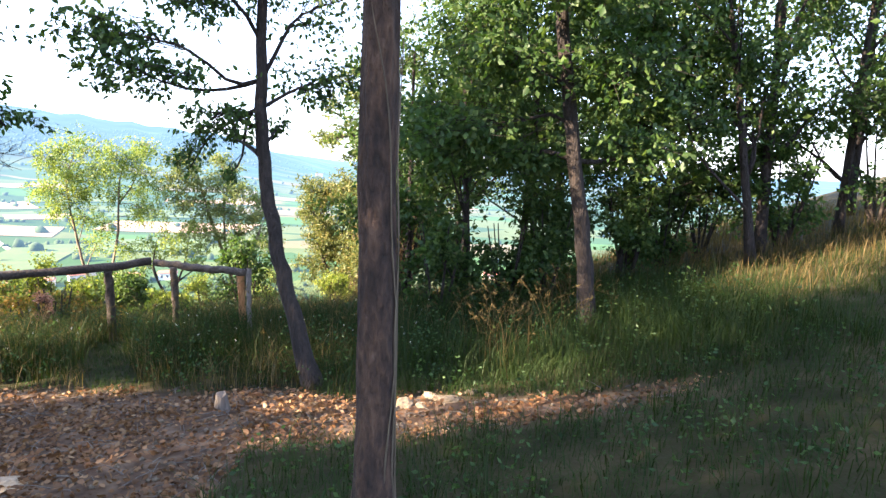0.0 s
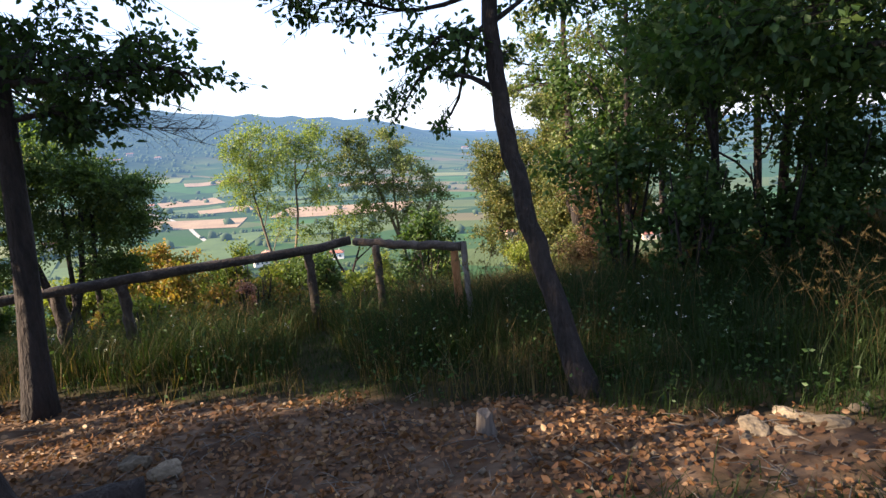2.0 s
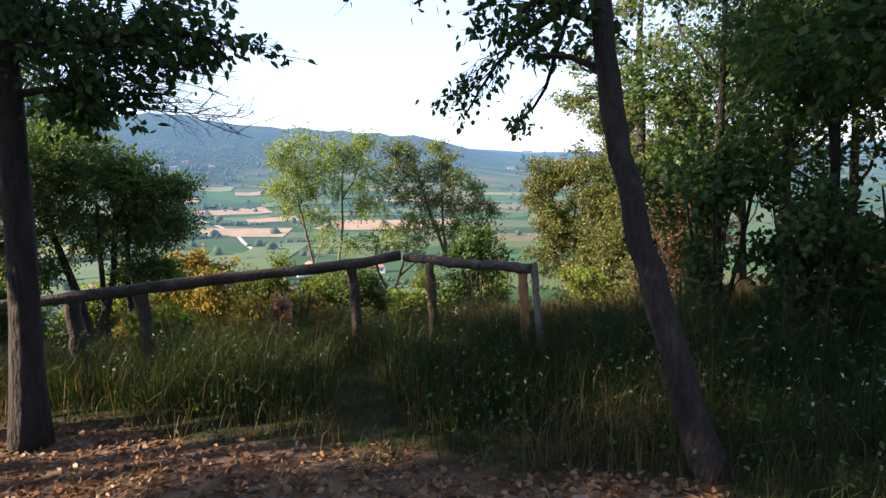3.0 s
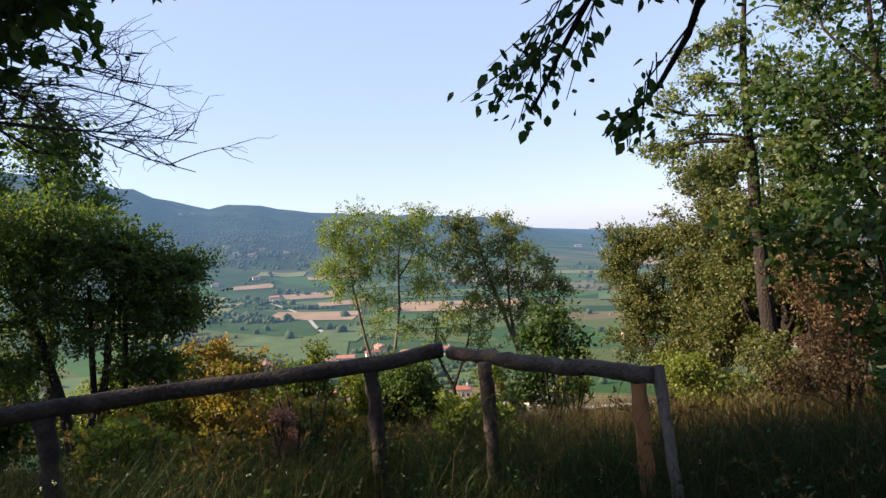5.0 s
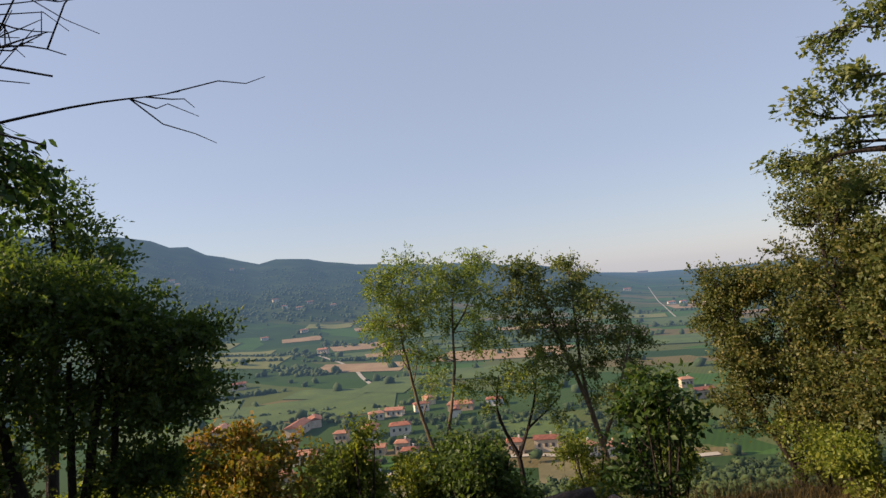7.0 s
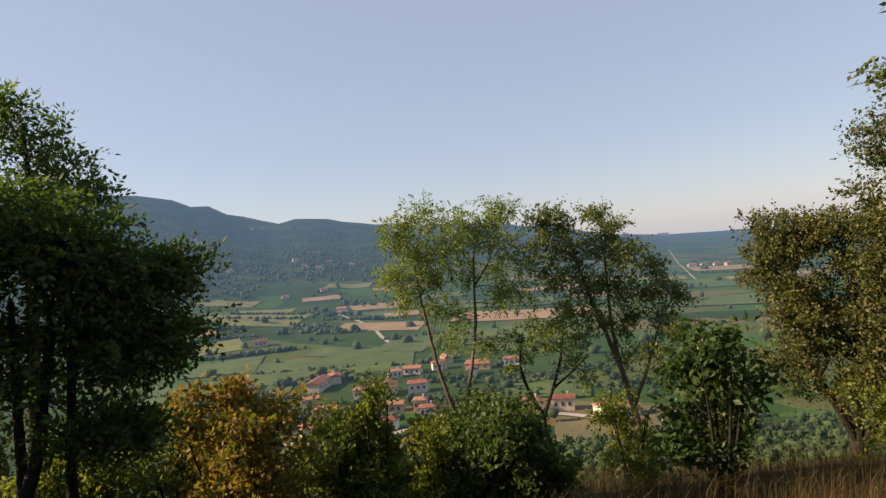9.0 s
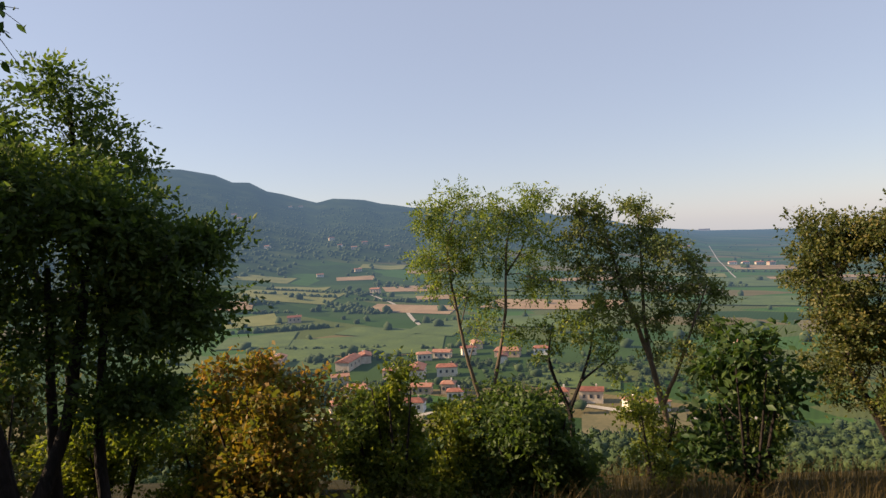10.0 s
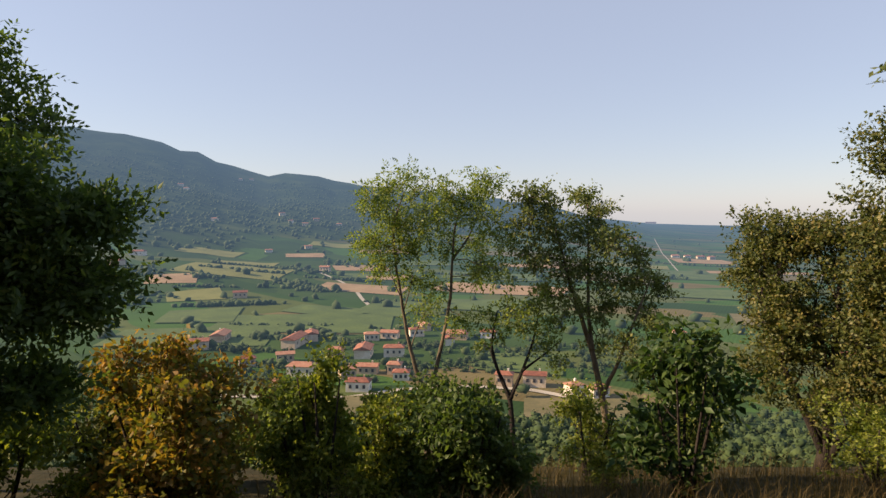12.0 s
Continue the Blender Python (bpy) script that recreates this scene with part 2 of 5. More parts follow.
# ---- mesh tools ----
class Geo:
    """Gathers triangles."""

    def __init__(self):
        self.v, self.f, self.n = [], [], 0

    def add(self, v, f):
        self.v.append(np.asarray(v, float)), self.f.append(np.asarray(f, int) + self.n)
        self.n += len(v)

    def tube(self, pts, radii, sides=6, lumpy=0.0, caps=True):
        pts, radii = np.asarray(pts, float), np.asarray(radii, float)
        k = len(pts)
        tang = np.gradient(pts, axis=0)
        tang /= np.linalg.norm(tang, axis=1)[:, None] + 1e-9
        ref = np.array((1.0, 0, 0)) if abs(tang[0][0]) < 0.8 else np.array((0, 1.0, 0))
        a = np.cross(tang, ref)
        a /= np.linalg.norm(a, axis=1)[:, None] + 1e-9
        b = np.cross(tang, a)
        th = np.arange(sides) * 2 * np.pi / sides
        r = radii[:, None] * (1 + lumpy * rng.standard_normal((k, sides)))
        v = pts[:, None] + r[..., None] * (np.cos(th)[None, :, None] * a[:, None] + np.sin(th)[None, :, None] * b[:, None])
        i, j = np.meshgrid(np.arange(k - 1), np.arange(sides), indexing="ij")
        p, q = i * sides + j, i * sides + (j + 1) % sides
        f = np.concatenate([np.stack([p, p + sides, q], -1).reshape(-1, 3), np.stack([q, p + sides, q + sides], -1).reshape(-1, 3)])
        v = v.reshape(-1, 3)
        if caps:
            v = np.concatenate([v, pts[:1], pts[-1:]])
            c0, c1, e = k * sides, k * sides + 1, (k - 1) * sides
            jj = np.arange(sides)
            f = np.concatenate([f, np.stack([np.full(sides, c0), jj, (jj + 1) % sides], -1), np.stack([np.full(sides, c1), e + (jj + 1) % sides, e + jj], -1)])
        self.add(v, f)

    def leaves(self, p, way, length, width, full=False):
        """A leaf at every point p, along way."""
        n = len(p)
        if not n:
            return
        way = way / (np.linalg.norm(way, axis=1)[:, None] + 1e-9)
        side = np.cross(way, rng.standard_normal((n, 3)))
        side /= np.linalg.norm(side, axis=1)[:, None] + 1e-9
        up = np.cross(side, way)
        L = (length * rng.uniform(0.6, 1.25, n))[:, None]
        W = L * (width / length) * rng.uniform(0.8, 1.15, n)[:, None]
        if full:
            prof = ((0.0, 0, 0), (0.28, 0.44, 0.1), (0.62, 0.4, 0.08), (1.0, 0, -0.06), (0.62, -0.4, 0.08), (0.28, -0.44, 0.1))
            tri = ((0, 1, 2), (0, 2, 3), (0, 3, 4), (0, 4, 5))
        else:
            prof = ((0.0, 0, 0), (0.45, 0.5, 0.12), (1.0, 0, -0.05), (0.45, -0.5, 0.12))
            tri = ((0, 1, 2), (0, 2, 3))
        v = np.stack([p + way * L * a + side * W * s + up * W * h for a, s, h in prof], 1).reshape(-1, 3)
        f = (np.arange(n)[:, None, None] * len(prof) + np.asarray(tri)[None]).reshape(-1, 3)
        self.add(v, f)

    def mesh(self, name, mat, smooth=False):
        me = bpy.data.meshes.new(name)
        v, f = np.concatenate(self.v), np.concatenate(self.f)
        me.vertices.add(len(v))
        me.vertices.foreach_set("co", v.ravel())
        me.loops.add(f.size)
        me.loops.foreach_set("vertex_index", f.ravel())
        me.polygons.add(len(f))
        me.polygons.foreach_set("loop_start", np.arange(len(f)) * 3)
        if smooth:
            me.polygons.foreach_set("use_smooth", np.ones(len(f), bool))
        me.update(calc_edges=True)
        me.validate()
        me.materials.append(mat)
        return me

    def part(self, name, mat, parent=None, label="", smooth=False):
        ob = new(name, self.mesh(name, mat, smooth))
        if parent:
            ob.parent = parent
        if label:
            tagged(ob, label)
        return ob


def bm_mesh(name, bm, mat):
    me = bpy.data.meshes.new(name)
    bm.to_mesh(me)
    bm.free()
    me.materials.append(mat)
    return me


def part(name, bm, mat, parent=None, label=""):
    ob = new(name, bm_mesh(name, bm, mat))
    ob.parent = parent
    return tagged(ob, label)


def thing(name, label, category, group="", kind="", at=(0, 0, 0)):
    ob = new(name)
    ob.matrix_world = Matrix.Translation(at)
    ob.empty_display_size = 0.1
    return tagged(ob, label, category, group, kind)


# ---- the lie of the land ----
STEP = np.array((-60, -8, -4, -2.5, -1.5, 0, 1.3, 3, 5.8, 8, 11, 20, 60, 130, 250, 330))
FALL = np.array((1.6, 0.92, 0.72, 0.5, 0.33, 0.17, 0.08, -0.28, -1.1, -1.7, -2.7, -6.6, -26, -55, -82, -85))
RIDGE_WAY = np.array((-180, 5, 10, 15, 20, 30, 36, 39, 42.3, 45.2, 47.5, 51, 56, 61, 75, 115, 140, 180))
RIDGE_TOP = np.array((-85, -85, -72, -20, 40, 80, 105, 125, 152, 140, 165, 215, 270, 285, 320, 320, 150, -85))
RIDGE_FAR = 2300.0


def waves(x, y, size, seed):
    r = np.random.default_rng(seed)
    z = 0
    for k in range(7):
        a, ph, f = r.uniform(0, 6.28), r.uniform(0, 6.28), r.uniform(0.6, 2.2) / size
        z = z + np.sin((x * np.cos(a) + y * np.sin(a)) * f * 6.28 + ph) / 7
    return z


def edge(x, y):
    return ((y - 6.2) - 0.55 * (x + 1.6)) / 1.14


def land(x, y):
    x, y = np.asarray(x, float), np.asarray(y, float)
    e = edge(x, y)
    z = (np.interp(e - 0.5, STEP, FALL) + np.interp(e, STEP, FALL) + np.interp(e + 0.5, STEP, FALL)) / 3
    rise = 0.21 * np.log1p(np.exp(np.clip((x - 1.2) * 2, -30, 30))) / 2
    z = z + np.minimum(rise, 2.5 + 0.02 * np.maximum(x, 0)) * np.clip(1.3 - e / 14, 0, 1) * np.clip(1 - np.maximum(x - 20, 0) / 200, 0, 1)
    r = np.hypot(x + 2, y - 6)
    near = np.clip(1 - r / 40, 0, 1)
    z = z + near * (0.05 * waves(x, y, 3.0, 3) + 0.02 * waves(x, y, 0.7, 4))
    h = np.degrees(np.arctan2(-(x + 2.9), y - 6.7))
    out = np.clip(e / 250, 0, 1)
    top = np.interp(h, RIDGE_WAY, RIDGE_TOP) + 5 * np.sin(h * 1.9) * (h > 20)
    s = np.clip((r - 650) / (RIDGE_FAR - 650), 0, 1) ** 1.5
    s = s * (1 - 0.25 * np.clip((r - RIDGE_FAR) / 1500, 0, 1))
    hills = (top + 85) * s * (1 + 0.14 * waves(x, y, 700, 5) * np.clip((RIDGE_FAR - r) / 600, 0.1, 1))
    knoll = 16 * np.exp(-(((x + 620) / 170) ** 2 + ((y - 480) / 120) ** 2))
    return z + out * (hills + knoll + 2.0 * waves(x, y, 400, 6))


def drop(x, y, dz=0.0):
    """The point on the ground at x, y."""
    return Vector((x, y, float(land(x, y)) + dz))


def trodden(x, y):
    """1 on the way that feet have worn to the rail."""
    best = np.full(np.shape(x), 9.0)
    for (ax, ay), (bx, by) in (((0.5, 0.7), (-0.6, 2.4)), ((-0.6, 2.4), (-1.2, 4.1)), ((-1.2, 4.1), (-2.0, 5.2)), ((-2.0, 5.2), (-2.95, 6.75)), ((-2.95, 6.75), (-2.98, 7.1))):
        s = np.clip(((x - ax) * (bx - ax) + (y - ay) * (by - ay)) / ((bx - ax) ** 2 + (by - ay) ** 2), 0, 1)
        best = np.minimum(best, np.hypot(x - ax - s * (bx - ax), y - ay - s * (by - ay)))
    return np.clip(1 - (best - 0.16) / 0.12, 0, 1)


def litter_mask(x, y):
    top = 5.5 - 0.3 * np.maximum(x + 1.0, 0) + 0.18 * waves(x, y, 1.6, 8)
    low = np.where(x > -0.55, 3.95 + 0.15 * x, -9) + 0.25 * waves(x, y, 1.2, 9)
    a = np.clip((top - y) * 4, 0, 1) * np.clip((y - low) * 4, 0, 1)
    return a * np.clip((2.6 - x) * 2, 0, 1) * np.clip((x + 9) * 2, 0, 1)


def build_ground():
    def axis(mid, n):
        u = np.linspace(-1, 1, n)
        return mid + np.sign(u) * (11 * np.abs(u) + 0.25 * (np.exp(9.8 * np.abs(u)) - 1))
    n = 380
    gx, gy = np.meshgrid(axis(-2, n), axis(6, n), indexing="ij")
    gz = land(gx, gy)
    g = Geo()
    i, j = np.meshgrid(np.arange(n - 1), np.arange(n - 1), indexing="ij")
    p = i * n + j
    f = np.concatenate([np.stack([p, p + n, p + 1], -1).reshape(-1, 3), np.stack([p + 1, p + n, p + n + 1], -1).reshape(-1, 3)])
    g.add(np.stack([gx, gy, gz], -1).reshape(-1, 3), f)
    ob = g.part("ground", GROUND, smooth=True)
    x, y = gx.ravel(), gy.ravel()
    e, r = edge(x, y), np.hypot(x, y)
    wild = np.clip((gz.ravel() + 55) / 25 + 1.0 * waves(x, y, 260, 12), 0, 1)
    near_slope = np.clip((260 - e) / 40, 0, 1)
    for key, val in (("litter", litter_mask(x, y)), ("valley", np.clip((e - 25) / 30, 0, 1)), ("woods", np.maximum(wild, near_slope))):
        at = ob.data.attributes.new(key, "FLOAT", "POINT")
        at.data.foreach_set("value", val.astype(np.float32))
    tagged(ob, "wooded hillside falling to a wide valley of green strip fields", "ground", kind="structure")


build_ground()


# ---- trees ----
def bend(a, b, n, wander, sag=0.0):
    """A wandering line from a to b."""
    a, b = np.asarray(a, float), np.asarray(b, float)
    s = np.linspace(0, 1, n)[:, None]
    d = np.linalg.norm(b - a)
    off = rng.standard_normal((2, 3)) * wander * d
    arc = np.sin(s * np.pi) * off[0] + np.sin(s * 2 * np.pi) * off[1] * 0.5
    arc[:, 2] += (np.sin(s[:, 0] * np.pi)) * sag * d
    return a + (b - a) * s + arc


def along(line, s):
    k = np.clip(s, 0, 1) * (len(line) - 1)
    i = min(int(k), len(line) - 2)
    return line[i] + (line[i + 1] - line[i]) * (k - i)


def crown_lobe(g_limb, g_leaf, start, c, rad, r0, twigs, leaf, per, style, droop, bare=False):
    c = np.asarray(c, float)
    limb = bend(start, c, 7, 0.07, 0.06)
    g_limb.tube(limb, np.linspace(r0, max(r0 * 0.3, 0.005), 7), 6, 0.05)
    for _ in range(int(twigs * 1.25)):
        u = rng.standard_normal(3)
        u /= np.linalg.norm(u)
        tip = c + u * np.asarray(rad) * rng.uniform(0.35, 1.0) ** 0.6
        s0 = rng.uniform(0.45, 1.0)
        tw = bend(along(limb, s0), tip, 5, 0.1, 0.08)
        rt = max(r0 * 0.22, 0.0035)
        g_limb.tube(tw[::2], np.linspace(rt, 0.0018, 3), 3, caps=False)
        ends = [(tw, int(per * 1.4))]
        for _ in range(3):
            st = along(tw, rng.uniform(0.3, 0.8))
            sub = bend(st, st + (tip - st) * 0.6 + rng.standard_normal(3) * np.asarray(rad) * 0.28, 4, 0.1)
            g_limb.tube(sub[::3], np.linspace(rt * 0.6, 0.0012, 2), 3, caps=False)
            ends.append((sub, max(int(per * 0.8), 2)))
        if bare:
            continue
        for ln, m in ends:
            s = rng.uniform(0.25, 1.05, m)
            p = np.array([along(ln, q) for q in s])
            d = ln[-1] - ln[-2]
            d = d / (np.linalg.norm(d) + 1e-9)
            way = d * 0.5 + rng.standard_normal((m, 3)) * 0.75
            way[:, 2] -= droop
            if style == "spray":
                # feather leaves: leaflets in pairs on a stalk
                way /= np.linalg.norm(way, axis=1)[:, None]
                side = np.cross(way, rng.standard_normal((m, 3)))
                side /= np.linalg.norm(side, axis=1)[:, None]
                q, w = [], []
                for k in range(7):
                    t = 0.25 + 0.12 * k
                    sg = 1 if k % 2 else -1
                    pt = p + way * leaf[0] * 3.6 * t
                    pt[:, 2] -= 0.25 * leaf[0] * (t * 2) ** 2
                    q.append(pt)
                    w.append(way * 0.6 + side * sg * (0.9 if k < 6 else 0.0))
                g_leaf.leaves(np.concatenate(q), np.concatenate(w), leaf[0], leaf[1])
            else:
                p = p + rng.standard_normal((m, 3)) * leaf[0] * 0.5
                g_leaf.leaves(p, way, leaf[0], leaf[1], style == "full")


def tree(name, label, category, trunks, lobes, leaf_mat, bark, leaf=(0.07, 0.04), per=12, style="plain", droop=0.4, group="", crown_label="", sides=10):
    """trunks: lists of (x, y, z, radius) from the foot up. lobes: (x, y, z, width, height, twigs, trunk, how far up it springs)."""
    foot = trunks[0][0]
    top = thing(name, label, category, group, at=foot[:3])
    inv = Matrix.Translation(foot[:3]).inverted()
    lines = []
    for tr in trunks:
        tr = np.asarray(tr, float)
        s = np.linspace(0, len(tr) - 1, 5 * (len(tr) - 1) + 1)
        line = np.stack([np.interp(s, np.arange(len(tr)), tr[:, k]) for k in range(4)], 1)
        for _ in range(2):
            line[1:-1] = (line[:-2] + 2 * line[1:-1] + line[2:]) / 4
        line[1:-1, :3] += rng.standard_normal((len(line) - 2, 3)) * tr[0, 3] * 0.05
        g = Geo()
        rad = line[:, 3].copy()
        rad[0] *= 1.35
        rad[1] *= 1.12
        g.tube(line[:, :3], rad, sides, 0.05)
        ob = g.part("trunk", bark, top, smooth=True)
        ob.matrix_parent_inverse = inv
        lines.append(line)
    leaves = Geo()
    for x, y, z, w, h, n, which, s in lobes:
        line = lines[which]
        k = int(round(s * (len(line) - 1)))
        g = Geo()
        crown_lobe(g, leaves, line[k, :3], (x, y, z), (w, w, h), min(line[k, 3] * 0.42, 0.03), n, leaf, per, style, droop, leaf_mat is None)
        ob = g.part("limb", bark, top, smooth=True)
        ob.matrix_parent_inverse = inv
    if leaves.n:
        ob = leaves.part("crown", leaf_mat, top, crown_label)
        ob.matrix_parent_inverse = inv
        ob["kind"] = "stuff"
    return top


def zg(x, y):
    return float(land(x, y)) - 0.06


# the straight trunk close to the path
tree("tree", "dark straight trunk with thin ivy stems beside the path", "tree",
     [[(0.29, 3.0, zg(0.29, 3.0), 0.085), (0.28, 3.0, 1.6, 0.073), (0.27, 3.0, 3.0, 0.07), (0.3, 3.05, 5.5, 0.055)]],
     [(0.9, 3.6, 4.6, 1.0, 0.6, 16, 0, 0.8), (-0.5, 3.4, 4.8, 0.9, 0.6, 16, 0, 0.85), (0.3, 2.6, 5.6, 1.1, 0.7, 20, 0, 1.0),
      # wide lobes above the view, added to keep sky light off the ground
      (2.2, 3.4, 5.2, 1.2, 0.4, 22, 0, 0.9), (1.6, 1.8, 5.2, 1.2, 0.4, 22, 0, 0.9), (3.4, 4.4, 5.6, 1.3, 0.4, 22, 0, 0.95), (1.2, 4.9, 5.5, 1.2, 0.4, 22, 0, 0.95), (-1.2, 2.2, 5.3, 1.2, 0.4, 22, 0, 0.9), (3.2, 2.3, 5.7, 1.3, 0.4, 22, 0, 1.0), (-1.0, 4.2, 5.6, 1.1, 0.4, 20, 0, 0.95), (0.6, 0.6, 5.5, 1.3, 0.4, 22, 0, 0.95), (2.6, 5.8, 5.9, 1.2, 0.4, 20, 0, 1.0)],
     LEAF_NEAR, BARK_BROWN, (0.085, 0.045), 10, "full", sides=20)

# the leaning tree before the fence
tree("tree", "dark leaning tree with spreading leafy branches before the fence", "tree",
     [[(-0.48, 5.42, zg(-0.48, 5.42), 0.08), (-0.68, 5.5, 0.93, 0.066), (-0.83, 5.59, 1.45, 0.06), (-0.95, 5.7, 1.98, 0.055), (-1.03, 5.82, 2.7, 0.048), (-1.0, 6.0, 4.6, 0.03)]],
     [(-1.85, 5.5, 2.78, 0.62, 0.26, 26, 0, 0.78), (-1.4, 5.72, 2.45, 0.42, 0.26, 14, 0, 0.72), (-2.1, 5.25, 3.0, 0.45, 0.22, 18, 0, 0.82),
      (-0.55, 6.05, 2.8, 0.55, 0.3, 18, 0, 0.75), (-1.9, 6.5, 2.03, 0.2, 0.06, 5, 0, 0.76), (-1.6, 6.7, 1.98, 0.1, 0.12, 3, 0, 0.76), (-1.4, 5.8, 3.5, 0.8, 0.35, 36, 0, 0.9),
      (-0.4, 6.1, 3.5, 0.6, 0.35, 18, 0, 0.8), (-1.0, 6.0, 4.5, 0.8, 0.5, 24, 0, 1.0), (-1.45, 6.4, 2.34, 0.3, 0.1, 4, 0, 0.66), (-1.1, 6.35, 2.4, 0.25, 0.1, 4, 0, 0.66), (-2.3, 5.3, 3.7, 0.6, 0.3, 16, 0, 0.85),
      # unseen top lobes, added to darken the grass by the fence
      (-2.2, 6.6, 4.2, 1.0, 0.4, 22, 0, 0.95), (-0.4, 7.2, 4.3, 1.1, 0.4, 24, 0, 0.95), (0.6, 6.2, 4.4, 1.1, 0.4, 24, 0, 0.95), (-1.4, 7.6, 4.6, 1.0, 0.4, 22, 0, 1.0), (-2.6, 5.6, 4.6, 1.0, 0.4, 22, 0, 1.0)],
     LEAF_NEAR, BARK_DARK, (0.054, 0.031), 8, "full", 0.6)

# the trees at the fence's far end
tree("tree", "dark upright tree with drooping leafy branches at the rail", "tree",
     [[(-4.3, 5.1, zg(-4.3, 5.1), 0.095), (-4.22, 5.2, 1.5, 0.075), (-4.2, 5.25, 2.4, 0.068), (-4.25, 5.2, 4.2, 0.05), (-4.2, 5.2, 5.4, 0.03)]],
     [(-3.3, 5.42, 2.45, 0.62, 0.36, 26, 0, 0.52), (-3.95, 5.35, 2.6, 0.6, 0.5, 30, 0, 0.5), (-3.75, 5.42, 2.15, 0.35, 0.2, 16, 0, 0.45), (-2.85, 5.42, 2.32, 0.4, 0.12, 6, 0, 0.5),
      (-3.65, 5.5, 3.3, 0.7, 0.4, 30, 0, 0.7), (-3.0, 5.35, 2.98, 0.28, 0.16, 7, 0, 0.68), (-4.6, 5.4, 2.7, 0.5, 0.4, 26, 0, 0.55), (-4.2, 5.2, 4.2, 0.9, 0.6, 36, 0, 0.9), (-4.9, 4.9, 3.4, 0.7, 0.5, 26, 0, 0.7),
      # outer lobes added at the edge of view to shade the grass
      (-5.2, 4.6, 2.7, 0.6, 0.45, 24, 0, 0.55), (-5.6, 4.3, 3.4, 0.7, 0.5, 26, 0, 0.7), (-5.0, 4.3, 4.0, 0.7, 0.5, 24, 0, 0.8)],
     LEAF_NEAR, BARK_DARK, (0.058, 0.034), 11, "full", 0.6)
tree("tree", "dark trunk leaning away beside the rail", "tree",
     [[(-4.72, 5.05, zg(-4.72, 5.05), 0.085), (-5.0, 5.1, 1.2, 0.07), (-5.4, 5.15, 2.4, 0.06), (-5.7, 5.2, 4.4, 0.05)]],
     [(-5.6, 5.2, 3.4, 0.9, 0.6, 36, 0, 0.8), (-6.2, 4.9, 4.2, 1.0, 0.7, 40, 0, 1.0), (-5.2, 5.7, 4.4, 0.8, 0.6, 30, 0, 0.95), (-6.4, 7.9, 2.5, 0.35, 0.28, 12, 0, 0.7), (-6.0, 6.8, 2.9, 0.4, 0.25, 12, 0, 0.75)],
     LEAF_NEAR, BARK_DARK, (0.07, 0.04), 12, "full", 0.6)


tree("tree", "dark thin trunk leaning over the path's edge", "tree",
     [[(-2.5, 3.52, zg(-2.5, 3.52), 0.075), (-2.75, 3.4, 1.2, 0.062), (-3.1, 3.25, 2.4, 0.055), (-3.3, 3.1, 4.2, 0.035)]],
     # the last two lobes are added, out of view, to shade the leaning trunk
     [(-3.0, 3.0, 4.3, 0.9, 0.4, 26, 0, 0.9), (-3.8, 2.8, 4.0, 0.9, 0.5, 26, 0, 0.9), (-3.2, 3.4, 4.6, 1.0, 0.5, 28, 0, 1.0), (-2.5, 2.6, 4.3, 0.9, 0.5, 22, 0, 0.9), (-4.2, 3.9, 3.4, 0.8, 0.4, 24, 0, 0.75), (-3.8, 4.4, 3.3, 0.5, 0.3, 14, 0, 0.7)],
     LEAF_NEAR, BARK_DARK, (0.07, 0.04), 9, "full", 0.4)


def dead_branch(name, label, start, tips):
    top = thing(name, label, "branch", at=start)
    inv = Matrix.Translation(start).inverted()
    for tip in tips:
        g = Geo()
        main = bend(start, tip, 9, 0.06, -0.05)
        g.tube(main, np.linspace(0.009, 0.002, 9), 5)
        for _ in range(13):
            s = rng.uniform(0.2, 0.95)
            a = along(main, s)
            d = (main[-1] - a) * rng.uniform(0.35, 0.8) + rng.standard_normal(3) * 0.1 + np.array((0, 0, 0.07))
            tw = bend(a, a + d, 8, 0.06)
            g.tube(tw, np.linspace(0.0036, 0.0011, 8), 3)
            for _ in range(4):
                b0 = along(tw, rng.uniform(0.25, 0.9))
                t2 = bend(b0, b0 + d * rng.uniform(0.2, 0.45) + rng.standard_normal(3) * 0.06, 4, 0.1)
                g.tube(t2, np.linspace(0.002, 0.0009, 4), 3)
        ob = g.part("limb", TWIG_GREY, top)
        ob.matrix_parent_inverse = inv
    return top


dead_branch("dead_branch", "bare dead branch with many fine grey twigs", (-4.24, 5.22, 2.5), [(-3.4, 6.34, 1.95), (-3.4, 6.36, 2.08), (-3.82, 6.52, 2.42), (-3.58, 6.36, 2.24), (-3.62, 6.26, 2.38), (-3.72, 6.4, 2.18)])


